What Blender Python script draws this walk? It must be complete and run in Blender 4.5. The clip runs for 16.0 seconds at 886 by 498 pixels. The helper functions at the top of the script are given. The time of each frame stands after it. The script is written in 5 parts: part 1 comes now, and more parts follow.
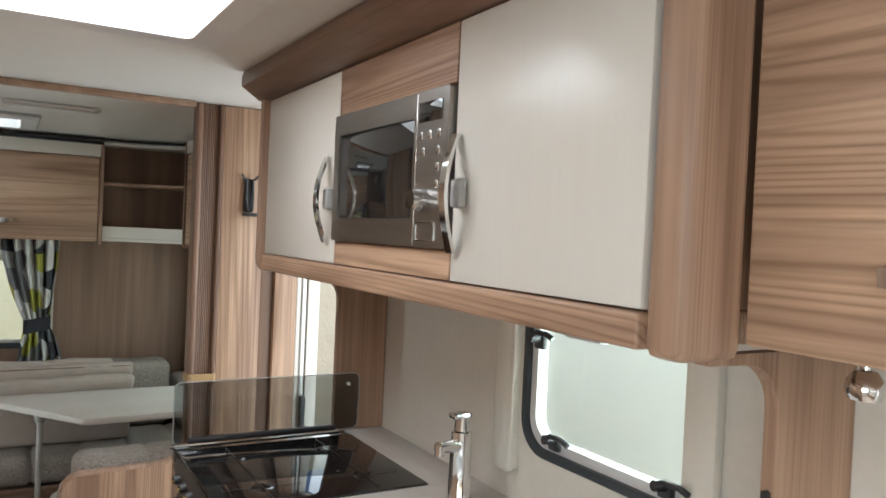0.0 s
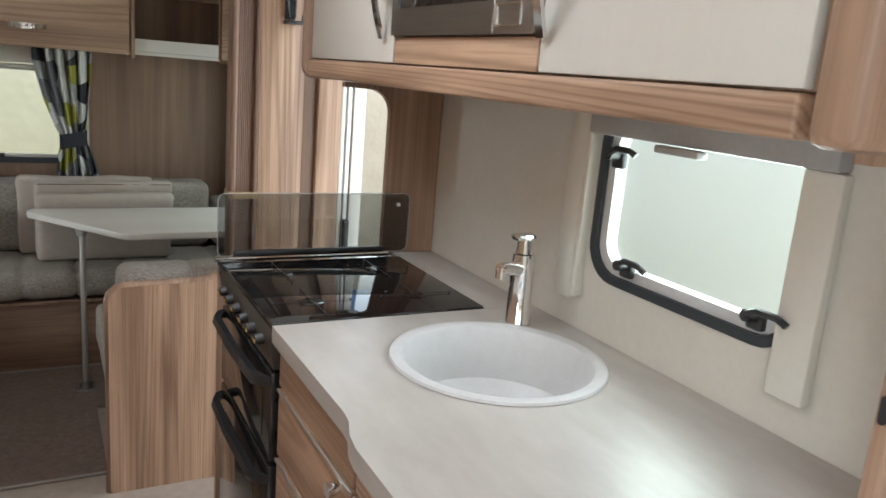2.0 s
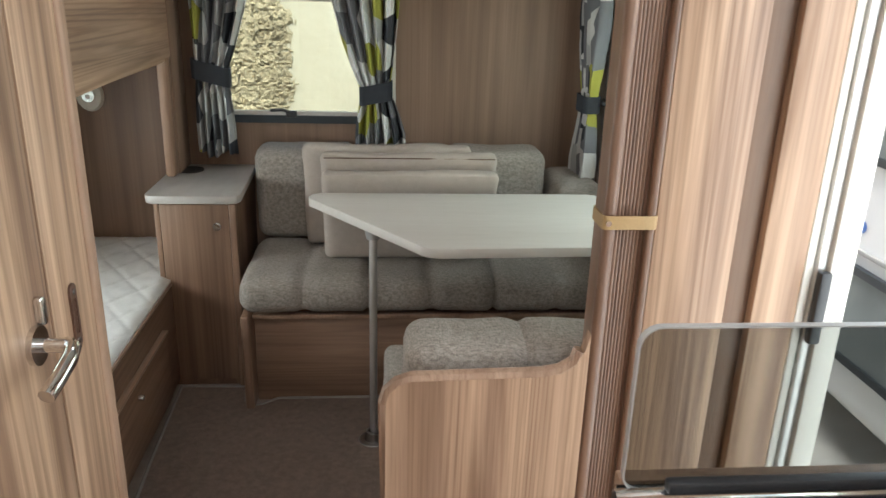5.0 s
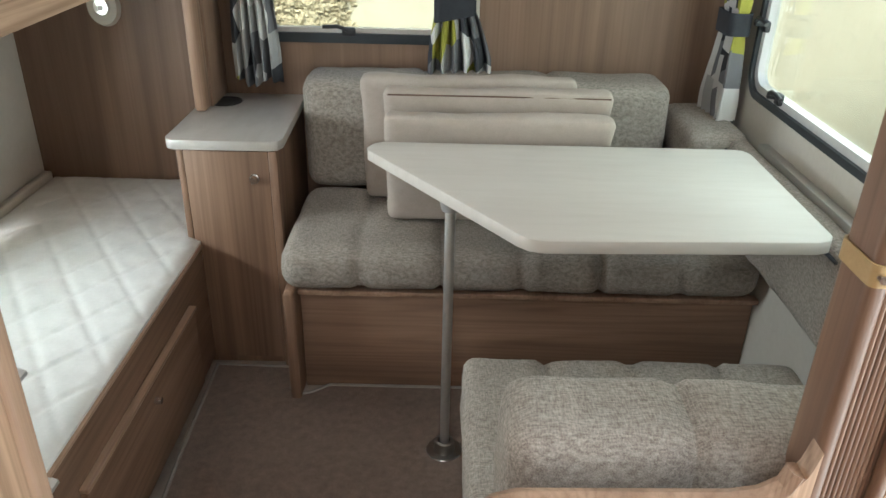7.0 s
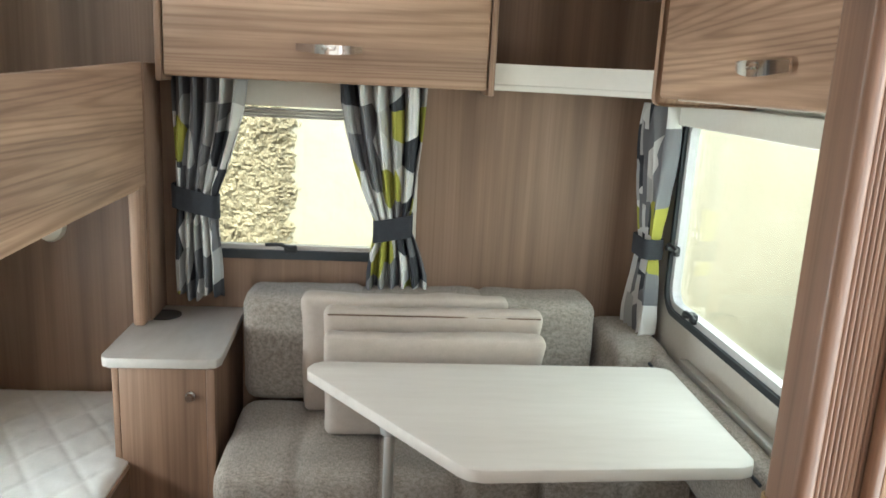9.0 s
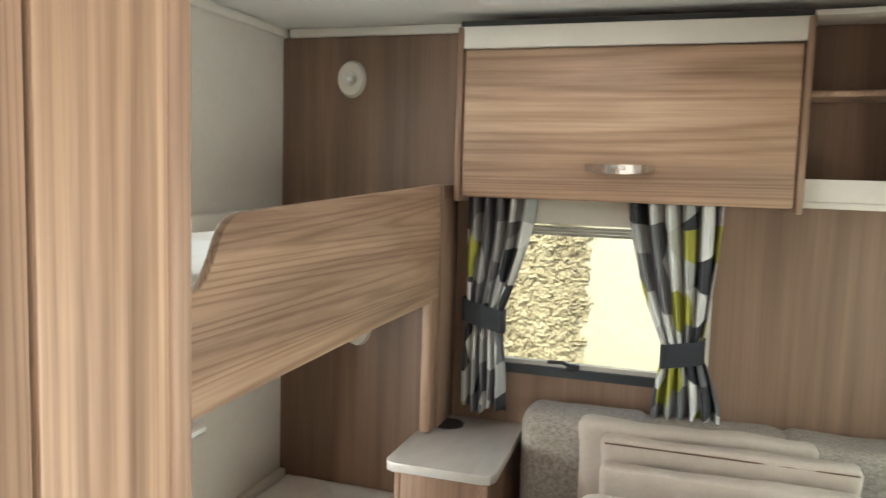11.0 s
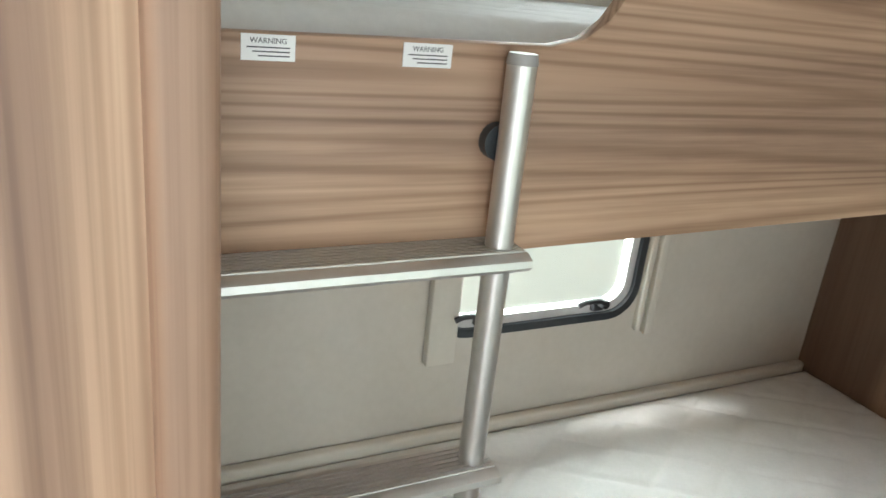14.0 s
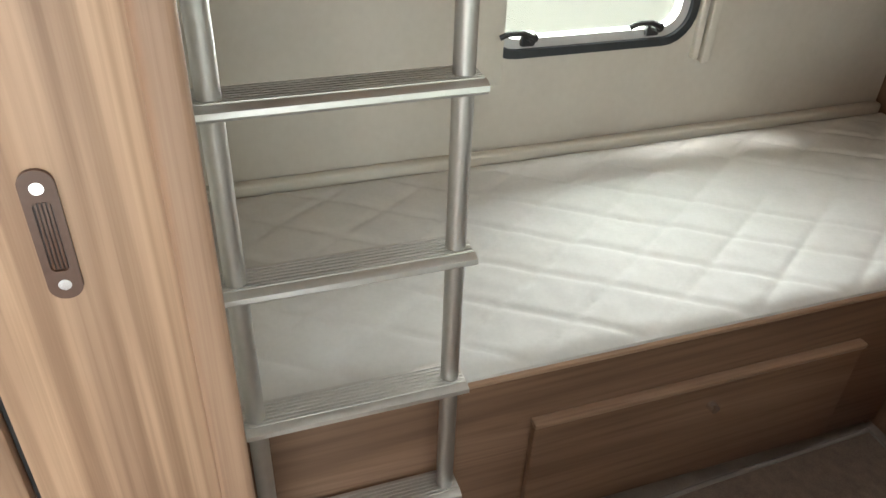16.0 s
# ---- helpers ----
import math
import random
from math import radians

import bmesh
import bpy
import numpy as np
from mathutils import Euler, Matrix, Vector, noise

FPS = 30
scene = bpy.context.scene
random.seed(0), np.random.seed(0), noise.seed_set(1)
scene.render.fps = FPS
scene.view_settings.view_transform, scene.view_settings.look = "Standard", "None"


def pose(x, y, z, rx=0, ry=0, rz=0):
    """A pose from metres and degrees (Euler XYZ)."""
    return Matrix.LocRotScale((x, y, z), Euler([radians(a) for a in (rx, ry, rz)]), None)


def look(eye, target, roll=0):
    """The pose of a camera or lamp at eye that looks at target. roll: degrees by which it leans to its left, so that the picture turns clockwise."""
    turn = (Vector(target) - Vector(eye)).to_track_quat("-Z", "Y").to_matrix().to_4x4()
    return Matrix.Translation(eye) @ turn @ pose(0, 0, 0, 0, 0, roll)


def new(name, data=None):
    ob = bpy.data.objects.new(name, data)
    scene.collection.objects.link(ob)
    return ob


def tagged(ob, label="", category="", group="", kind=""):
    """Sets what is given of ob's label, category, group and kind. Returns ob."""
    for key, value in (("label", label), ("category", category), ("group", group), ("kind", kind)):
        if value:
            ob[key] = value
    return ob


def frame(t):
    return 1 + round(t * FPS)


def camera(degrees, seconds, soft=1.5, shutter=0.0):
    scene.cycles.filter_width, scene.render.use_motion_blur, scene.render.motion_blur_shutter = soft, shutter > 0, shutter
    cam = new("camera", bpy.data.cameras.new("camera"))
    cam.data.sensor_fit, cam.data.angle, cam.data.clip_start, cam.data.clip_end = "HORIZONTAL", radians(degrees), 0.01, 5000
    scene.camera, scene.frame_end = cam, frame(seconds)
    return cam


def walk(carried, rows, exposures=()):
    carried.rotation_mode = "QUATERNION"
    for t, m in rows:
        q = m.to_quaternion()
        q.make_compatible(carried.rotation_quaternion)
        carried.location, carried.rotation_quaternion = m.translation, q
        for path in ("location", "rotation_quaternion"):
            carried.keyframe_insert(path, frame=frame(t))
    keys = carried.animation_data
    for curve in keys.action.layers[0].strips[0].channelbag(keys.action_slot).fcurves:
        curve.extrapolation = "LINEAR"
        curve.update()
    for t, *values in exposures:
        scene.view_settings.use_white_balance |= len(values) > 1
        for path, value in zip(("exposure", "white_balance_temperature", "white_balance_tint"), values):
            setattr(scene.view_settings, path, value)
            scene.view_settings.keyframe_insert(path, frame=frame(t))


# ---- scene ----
EXPO = 1.6
cam = camera(60.5, 16.0, soft=1.5, shutter=0.2)
PATH = [
    (0, (0.114, 0.392, 1.53), (1.118, 2.122, 1.49), 2.6),
    (0.5, (0.107, 0.397, 1.511), (1.16, 2.086, 1.31), 2.7),
    (1, (0.098, 0.4, 1.494), (1.167, 2.07, 1.229), 3.2),
    (1.5, (0.097, 0.442, 1.464), (1.127, 2.122, 1.124), 4.0),
    (2, (0.126, 0.542, 1.444), (1.057, 2.254, 0.997), 4.8),
    (2.5, (0.198, 0.715, 1.429), (0.931, 2.504, 0.917), 5.3),
    (3, (0.268, 0.943, 1.42), (0.803, 2.793, 0.881), 5.0),
    (3.5, (0.273, 1.231, 1.41), (0.64, 3.119, 0.861), 0.8),
    (4, (0.284, 1.43, 1.414), (0.541, 3.326, 0.833), 2.1),
    (4.5, (0.324, 1.633, 1.406), (0.511, 3.522, 0.778), 1.9),
    (5, (0.291, 1.829, 1.381), (0.455, 3.708, 0.717), 1.7),
    (5.2, (0.287, 1.917, 1.356), (0.423, 3.799, 0.693), 1.5),
    (7.3, (0.255, 2.408, 1.344), (0.241, 4.187, 0.431), 1.7),
    (7.5, (0.255, 2.403, 1.348), (0.24, 4.19, 0.449), 2.1),
    (8, (0.256, 2.391, 1.374), (0.318, 4.218, 0.563), 3.4),
    (8.2, (0.244, 2.383, 1.393), (0.388, 4.235, 0.653), 4.6),
    (10.3, (0.232, 2.365, 1.477), (0.316, 4.359, 1.347), -0.5),
    (10.5, (0.29, 2.383, 1.464), (0.16, 4.375, 1.344), -0.5),
    (11, (0.274, 2.418, 1.472), (-0.34, 4.312, 1.279), 1.7),
    (11.5, (0.253, 2.486, 1.466), (-0.68, 4.23, 1.168), 3.4),
    (12, (0.194, 2.631, 1.469), (-0.947, 4.219, 1.045), 4.0),
    (12.5, (0.154, 2.72, 1.444), (-1.156, 4.149, 0.954), 4.1),
    (13, (0.152, 2.85, 1.412), (-1.324, 4.08, 0.855), 5.7),
    (13.5, (0.147, 2.921, 1.364), (-1.408, 4.012, 0.738), 6.2),
    (14, (0.145, 2.954, 1.34), (-1.512, 3.828, 0.638), 6.3),
    (14.5, (0.265, 2.984, 1.32), (-1.456, 3.669, 0.566), 4.0),
    (15, (0.309, 2.997, 1.237), (-1.346, 3.677, 0.343), 2.6),
    (15.5, (0.322, 3.005, 1.202), (-1.256, 3.637, 0.148), 2.4),
    (16, (0.33, 3.007, 1.189), (-1.218, 3.586, 0.063), 2.5),
]
walk(cam, [(t, look(eye, target, roll)) for t, eye, target, roll in PATH],
     exposures=[(0, EXPO - 0.72, 5950, 7), (1.5, EXPO - 0.75, 5900, 7), (2.5, EXPO - 0.68, 6000, 7), (3, EXPO - 0.5, 6450, 7), (4.2, EXPO - 0.2, 5900, 7), (5, EXPO - 0.3, 6050, 7), (7.5, EXPO + 0.15, 5950, 5),
                (10.5, EXPO + 0.25, 6250, 8), (11.2, EXPO + 0.2, 6450, 8), (12.3, EXPO + 0.15, 5850, 8), (13.0, EXPO + 0.02, 5950, 8), (14.5, EXPO + 0.05, 6150, 7), (15.3, EXPO - 0.05, 6350, 8), (16, EXPO + 0.05, 6350, 8)])

# ---------------------------------------------------------------- world and light
world = bpy.data.worlds.new("sky")
scene.world = world
world.use_nodes = True
wn = world.node_tree.nodes
sky = wn.new("ShaderNodeTexSky")
sky.sky_type = 'NISHITA'
sky.sun_disc = False
sky.sun_elevation, sky.sun_rotation = radians(50.5), radians(194)
sky.dust_density = 4.0
wn["Background"].inputs["Strength"].default_value = 0.15
world.node_tree.links.new(sky.outputs[0], wn["Background"].inputs["Color"])

sun = new("sun", bpy.data.lights.new("sun", 'SUN'))
sun.data.energy, sun.data.angle, sun.data.color = 2.6, radians(15), (1, 0.96, 0.9)
sun.matrix_world = look((-1.0, -4, 5), (0, 0, 0))


def skylight_lamp(x0, x1, y0, y1, z, watts):
    lamp = new("rooflight_daylight", bpy.data.lights.new("rooflight_daylight", 'AREA'))
    lamp.data.shape, lamp.data.size, lamp.data.size_y = 'RECTANGLE', x1 - x0, y1 - y0
    lamp.data.energy, lamp.data.color = watts, (1, 0.99, 0.97)
    lamp.matrix_world = pose((x0 + x1) / 2, (y0 + y1) / 2, z)


skylight_lamp(-0.20, 0.44, 1.42, 2.06, 2.03, 4.6)
skylight_lamp(-0.20, 0.16, 3.98, 4.32, 2.03, 0.32)
# unseen front rooflight, added to brighten the kitchen and partition
skylight_lamp(-0.35, 0.35, -0.75, -0.05, 2.03, 14)


def window_lamp(x, y0, y1, z0, z1, toward, watts):
    """Daylight that falls in through an opening in a side wall."""
    lamp = new("window_daylight", bpy.data.lights.new("window_daylight", 'AREA'))
    lamp.data.shape, lamp.data.size, lamp.data.size_y = 'RECTANGLE', y1 - y0, z1 - z0
    lamp.data.energy, lamp.data.color = watts, (0.96, 1, 0.97)
    eye = Vector((x, (y0 + y1) / 2, (z0 + z1) / 2))
    lamp.matrix_world = look(eye, eye + Vector((toward, 0, -0.0001)))


window_lamp(1.150, 2.48, 3.02, 0.15, 1.80, -1, 4.2)
window_lamp(1.150, 3.32, 4.40, 0.85, 1.38, -1, 2.0)
# fill lamp at an unseen front window, added to brighten locker and kitchen
window_lamp(-1.105, -0.95, 0.35, 0.95, 1.55, 1, 14)
window_lamp(1.290, 1.22, 1.72, 1.06, 1.44, -1, 4.5)
window_lamp(-1.26, 3.585, 4.09, 0.62, 0.985, 1, 7)
window_lamp(-1.26, 3.585, 4.09, 1.445, 1.815, 1, 3.6)


# ---------------------------------------------------------------- materials
def shader(name, base=(0.5, 0.5, 0.5), rough=0.5, metal=0.0):
    m = bpy.data.materials.new(name)
    m.use_nodes = True
    b = m.node_tree.nodes["Principled BSDF"]
    b.inputs["Base Color"].default_value = (*base, 1)
    b.inputs["Roughness"].default_value = rough
    b.inputs["Metallic"].default_value = metal
    return m, m.node_tree.nodes, m.node_tree.links, b


def mapped(n, l, scale, source="Object", vary=False):
    tc = n.new("ShaderNodeTexCoord")
    mp = n.new("ShaderNodeMapping")
    mp.inputs["Scale"].default_value = scale
    l.new(tc.outputs[source], mp.inputs["Vector"])
    if vary:
        info = n.new("ShaderNodeObjectInfo")
        mul = n.new("ShaderNodeVectorMath")
        mul.operation = 'SCALE'
        mul.inputs[0].default_value = (7.1, 5.3, 9.7)
        l.new(info.outputs["Random"], mul.inputs["Scale"])
        l.new(mul.outputs[0], mp.inputs["Location"])
    return mp.outputs[0]


def noise_tex(n, l, vec, scale, detail=3.0, rough=0.55, distortion=0.0):
    t = n.new("ShaderNodeTexNoise")
    t.inputs["Scale"].default_value, t.inputs["Detail"].default_value = scale, detail
    t.inputs["Roughness"].default_value, t.inputs["Distortion"].default_value = rough, distortion
    l.new(vec, t.inputs["Vector"])
    return t.outputs["Fac"]


def ramp(n, l, fac, stops, mode='LINEAR'):
    r = n.new("ShaderNodeValToRGB")
    r.color_ramp.interpolation = mode
    e = r.color_ramp.elements
    while len(e) < len(stops):
        e.new(0.5)
    for el, (p, c) in zip(e, stops):
        el.position, el.color = p, (*c, 1)
    l.new(fac, r.inputs[0])
    return r.outputs[0]


def mix(n, l, a, b, fac, mode='MIX'):
    m = n.new("ShaderNodeMix")
    m.data_type, m.blend_type = 'RGBA', mode
    for socket, v in ((m.inputs[0], fac), (m.inputs[6], a), (m.inputs[7], b)):
        if isinstance(v, (int, float)):
            socket.default_value = v
        elif isinstance(v, tuple):
            socket.default_value = (*v, 1)
        else:
            l.new(v, socket)
    return m.outputs[2]


def bump(n, l, b, height, strength, distance=0.002):
    u = n.new("ShaderNodeBump")
    u.inputs["Strength"].default_value, u.inputs["Distance"].default_value = strength, distance
    l.new(height, u.inputs["Height"])
    l.new(u.outputs[0], b.inputs["Normal"])


def wood(name, along, dark, mid, light, rough=0.5, figure=0.5, pores=0.5, plank=15.0, rings_per=230.0):
    """Laminate with plank streaks, cathedral figure and fine pores along one axis."""
    m, n, l, b = shader(name, mid, rough)
    across = {'x': (0.075, 1, 1), 'y': (1, 0.075, 1), 'z': (1, 1, 0.045)}[along]
    v = mapped(n, l, across, vary=True)
    planks = noise_tex(n, l, v, plank, 2.0, 0.5)
    streak = noise_tex(n, l, v, 34.0, 4.0, 0.6, 0.3)
    swirl = mapped(n, l, tuple(a * (0.55 if a < 1 else 1) for a in across), vary=True)
    warp = noise_tex(n, l, swirl, 4.0, 1.5, 0.45, 0.5)
    sine = n.new("ShaderNodeMath")
    sine.operation = 'MULTIPLY'
    sine.inputs[1].default_value = rings_per
    l.new(warp, sine.inputs[0])
    rings = n.new("ShaderNodeMath")
    rings.operation = 'SINE'
    l.new(sine.outputs[0], rings.inputs[0])
    half = n.new("ShaderNodeMath")
    half.operation = 'MULTIPLY_ADD'
    half.inputs[1].default_value, half.inputs[2].default_value = 0.5, 0.5
    l.new(rings.outputs[0], half.inputs[0])
    fine = noise_tex(n, l, mapped(n, l, tuple(a * (0.25 if a < 1 else 1) for a in across), vary=True), 150.0, 3.0, 0.6)
    c = ramp(n, l, planks, [(0.36, dark), (0.5, mid), (0.62, light)])
    c2 = ramp(n, l, streak, [(0.35, dark), (0.6, light)])
    c = mix(n, l, c, c2, 0.6 * pores)
    ringc = ramp(n, l, half.outputs[0], [(0.0, (0.60, 0.53, 0.47)), (0.32, (0.90, 0.88, 0.86)), (0.7, (1.05, 1.05, 1.05))])
    c = mix(n, l, c, ringc, figure, 'MULTIPLY')
    finec = ramp(n, l, fine, [(0.34, (0.62, 0.58, 0.54)), (0.56, (1.0, 1.0, 1.0))])
    c = mix(n, l, c, finec, pores, 'MULTIPLY')
    l.new(c, b.inputs["Base Color"])
    bump(n, l, b, fine, 0.2, 0.001)
    return m


OAK_D, OAK_M, OAK_L = (0.275, 0.168, 0.112), (0.43, 0.277, 0.182), (0.565, 0.385, 0.258)
oak_z = wood("oak laminate, upright grain", 'z', (0.225, 0.130, 0.083), OAK_M, OAK_L, figure=0.55, pores=0.6, plank=14.0)
oak_y = wood("oak laminate, grain along the walls", 'y', OAK_D, OAK_M, OAK_L, figure=0.68, pores=0.5, plank=9.0, rings_per=300.0)
oak_x = wood("oak laminate, grain across", 'x', OAK_D, OAK_M, OAK_L, figure=0.5, pores=0.45, plank=9.0)
WAL_D, WAL_M, WAL_L = (0.145, 0.086, 0.055), (0.215, 0.134, 0.088), (0.285, 0.184, 0.126)
wal_z = wood("brown wall laminate, upright grain", 'z', WAL_D, WAL_M, WAL_L, figure=0.12, pores=0.25, plank=9.0)
# browner oak for the low units, with their shade mixed into the colour
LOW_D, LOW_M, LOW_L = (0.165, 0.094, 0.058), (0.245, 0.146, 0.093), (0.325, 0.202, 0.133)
low_x = wood("shaded brown oak laminate, grain across", 'x', LOW_D, LOW_M, LOW_L, figure=0.3, pores=0.35, plank=9.0)
low_y = wood("shaded brown oak laminate, grain along", 'y', LOW_D, LOW_M, LOW_L, figure=0.3, pores=0.35, plank=9.0)
low_z = wood("shaded brown oak laminate, upright grain", 'z', LOW_D, LOW_M, LOW_L, figure=0.2, pores=0.4, plank=12.0)
trim_wood = wood("rounded oak edging", 'z', (0.25, 0.150, 0.097), (0.35, 0.222, 0.148), (0.43, 0.285, 0.195), 0.5, 0.3)
trim_wood_y = wood("rounded oak edging along", 'y', (0.25, 0.150, 0.097), (0.35, 0.222, 0.148), (0.43, 0.285, 0.195), 0.35, 0.15)
post_mat = wood("brown folding-door post", 'z', (0.15, 0.085, 0.056), (0.21, 0.122, 0.08), (0.27, 0.165, 0.11), 0.4, 0.15)
pelmet_mat = wood("dark brown pelmet", 'y', (0.13, 0.075, 0.05), (0.18, 0.105, 0.07), (0.23, 0.14, 0.095), 0.35, 0.2)


def speckled(name, a, b_, scale, rough, bump_scale=0, strength=0.2, metal=0.0, stretch=(1, 1, 1), distance=0.002):
    m, n, l, b = shader(name, a, rough, metal)
    v = mapped(n, l, stretch)
    big = noise_tex(n, l, v, scale * 0.12, 3.0)
    small = noise_tex(n, l, v, scale, 3.0)
    c = mix(n, l, ramp(n, l, big, [(0.3, a), (0.7, b_)]), ramp(n, l, small, [(0.3, a), (0.7, b_)]), 0.5)
    l.new(c, b.inputs["Base Color"])
    if bump_scale:
        bump(n, l, b, noise_tex(n, l, v, bump_scale, 2.0), strength, distance)
    return m


wall_mat = speckled("cream textured wall board", (0.60, 0.565, 0.50), (0.655, 0.62, 0.555), 60, 0.6, 500, 0.15)
ceil_mat = speckled("off-white ceiling board", (0.72, 0.70, 0.655), (0.76, 0.74, 0.70), 40, 0.6, 600, 0.1)
white_mat = speckled("cream gloss door laminate", (0.66, 0.635, 0.58), (0.69, 0.665, 0.61), 90, 0.28, 300, 0.03, stretch=(1, 1, 0.1))
band_mat = speckled("cream fascia", (0.66, 0.62, 0.55), (0.70, 0.66, 0.59), 50, 0.45)
worktop_mat = speckled("pale veined worktop laminate", (0.40, 0.37, 0.335), (0.54, 0.51, 0.475), 22, 0.33, 400, 0.05, stretch=(1, 0.35, 1))
table_mat = speckled("pale ash table laminate", (0.545, 0.50, 0.45), (0.62, 0.58, 0.53), 55, 0.5, 500, 0.05, stretch=(0.12, 1, 1))
sink_mat = speckled("white granite sink", (0.57, 0.565, 0.56), (0.64, 0.635, 0.63), 300, 0.3)
black_gloss = speckled("black hob glass", (0.006, 0.006, 0.007), (0.011, 0.011, 0.012), 30, 0.04)
black_gloss.node_tree.nodes["Principled BSDF"].inputs["IOR"].default_value = 1.85
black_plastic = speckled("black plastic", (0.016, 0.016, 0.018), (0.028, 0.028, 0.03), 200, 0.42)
rubber = speckled("dark window rubber", (0.020, 0.026, 0.032), (0.034, 0.040, 0.046), 150, 0.45)
chrome = speckled("chrome", (0.72, 0.72, 0.72), (0.80, 0.80, 0.80), 60, 0.09, metal=1.0)
brass = speckled("polished brass", (0.78, 0.60, 0.30), (0.84, 0.66, 0.36), 60, 0.15, metal=1.0)
steel = speckled("brushed steel", (0.30, 0.285, 0.265), (0.36, 0.34, 0.32), 120, 0.33, metal=1.0, stretch=(1, 0.05, 1))
alu = speckled("satin aluminium tube", (0.62, 0.61, 0.59), (0.69, 0.68, 0.66), 90, 0.45, metal=1.0)
dark_in = speckled("dark oven glass", (0.010, 0.010, 0.011), (0.02, 0.02, 0.02), 30, 0.08)
panel_mat = speckled("dark bronze control panel", (0.05, 0.043, 0.036), (0.07, 0.06, 0.05), 60, 0.3)
tan = speckled("tan leather strap", (0.36, 0.235, 0.10), (0.43, 0.29, 0.135), 200, 0.5)
brown_plastic = speckled("brown plastic", (0.082, 0.040, 0.025), (0.115, 0.060, 0.040), 150, 0.4)
cream_plastic = speckled("cream plastic", (0.66, 0.63, 0.555), (0.71, 0.68, 0.61), 80, 0.4)
grey_plastic = speckled("grey plastic", (0.34, 0.335, 0.325), (0.40, 0.395, 0.385), 80, 0.4)
pale_rim = speckled("pale window rim", (0.56, 0.565, 0.56), (0.64, 0.645, 0.64), 80, 0.25)
white_plastic = speckled("white plastic", (0.72, 0.72, 0.71), (0.78, 0.78, 0.77), 80, 0.35)
paper = speckled("white paper label", (0.78, 0.78, 0.77), (0.82, 0.82, 0.81), 80, 0.6)
ink = speckled("dark print", (0.05, 0.05, 0.06), (0.07, 0.07, 0.08), 80, 0.6)
blue_ink = speckled("blue lettering", (0.05, 0.14, 0.42), (0.07, 0.17, 0.48), 80, 0.4)
amber = speckled("amber lamp lens", (0.75, 0.20, 0.03), (0.82, 0.25, 0.04), 80, 0.2)
caravan_white = speckled("white caravan panel", (0.84, 0.84, 0.83), (0.88, 0.88, 0.87), 6, 0.3)
gravel = speckled("grey gravel ground", (0.32, 0.30, 0.27), (0.50, 0.48, 0.44), 60, 0.9, 90, 0.5)
render_mat = speckled("cream smooth render", (0.33, 0.302, 0.235), (0.405, 0.375, 0.30), 3, 0.85, 12, 0.4, distance=0.02)
pebble_mat = speckled("pebbledash", (0.17, 0.132, 0.078), (0.48, 0.412, 0.28), 48, 0.9, 60, 1.0, distance=0.03)
carpet = speckled("brown cut-pile carpet", (0.155, 0.106, 0.081), (0.285, 0.208, 0.163), 420, 0.95, 700, 0.8, distance=0.004)
carpet_edge = speckled("carpet binding", (0.22, 0.19, 0.165), (0.29, 0.255, 0.225), 300, 0.9)
vinyl = speckled("beige floor carpet", (0.33, 0.265, 0.215), (0.44, 0.365, 0.305), 250, 0.85, 500, 0.3)
mattress_mat = speckled("white quilted mattress cloth", (0.66, 0.655, 0.635), (0.73, 0.725, 0.705), 120, 0.75, 900, 0.15)
beige_fabric = speckled("beige cushion cloth", (0.42, 0.36, 0.31), (0.50, 0.435, 0.38), 300, 0.9, 1200, 0.3)
pan_mat = speckled("black enamel wire", (0.012, 0.012, 0.012), (0.02, 0.02, 0.02), 100, 0.3)


def tweed():
    m, n, l, b = shader("grey woven tweed upholstery", rough=0.95)
    a = noise_tex(n, l, mapped(n, l, (1, 0.22, 1)), 420, 2.0, 0.6)
    c = noise_tex(n, l, mapped(n, l, (0.22, 1, 0.3)), 380, 2.0, 0.6)
    big = noise_tex(n, l, mapped(n, l, (1, 1, 1)), 9, 3.0)
    col = mix(n, l, ramp(n, l, a, [(0.35, (0.175, 0.150, 0.127)), (0.65, (0.45, 0.402, 0.352))]),
              ramp(n, l, c, [(0.35, (0.18, 0.155, 0.132)), (0.65, (0.47, 0.42, 0.368))]), 0.5)
    col = mix(n, l, col, ramp(n, l, big, [(0.3, (0.86, 0.86, 0.86)), (0.7, (1.05, 1.04, 1.03))]), 0.6, 'MULTIPLY')
    l.new(col, b.inputs["Base Color"])
    bump(n, l, b, mix(n, l, a, c, 0.5), 0.6, 0.003)
    return m


tweed_mat = tweed()


def curtain_cloth():
    """Pebble and leaf print in white, greys, charcoal and lime."""
    m, n, l, b = shader("printed curtain cloth", rough=0.85)
    v = mapped(n, l, (11, 10, 1), "UV")
    t = n.new("ShaderNodeTexVoronoi")
    t.inputs["Scale"].default_value = 1.0
    t.inputs["Randomness"].default_value = 0.55
    l.new(v, t.inputs["Vector"])
    sep = n.new("ShaderNodeSeparateColor")
    l.new(t.outputs["Color"], sep.inputs[0])
    c = ramp(n, l, sep.outputs[0], [(0.0, (0.66, 0.66, 0.64)), (0.24, (0.16, 0.16, 0.17)), (0.46, (0.40, 0.40, 0.39)),
                                    (0.60, (0.035, 0.038, 0.045)), (0.73, (0.33, 0.32, 0.05)), (0.85, (0.56, 0.55, 0.53))], 'CONSTANT')
    l.new(c, b.inputs["Base Color"])
    bump(n, l, b, noise_tex(n, l, mapped(n, l, (1, 1, 1)), 900, 1.0), 0.2, 0.001)
    return m


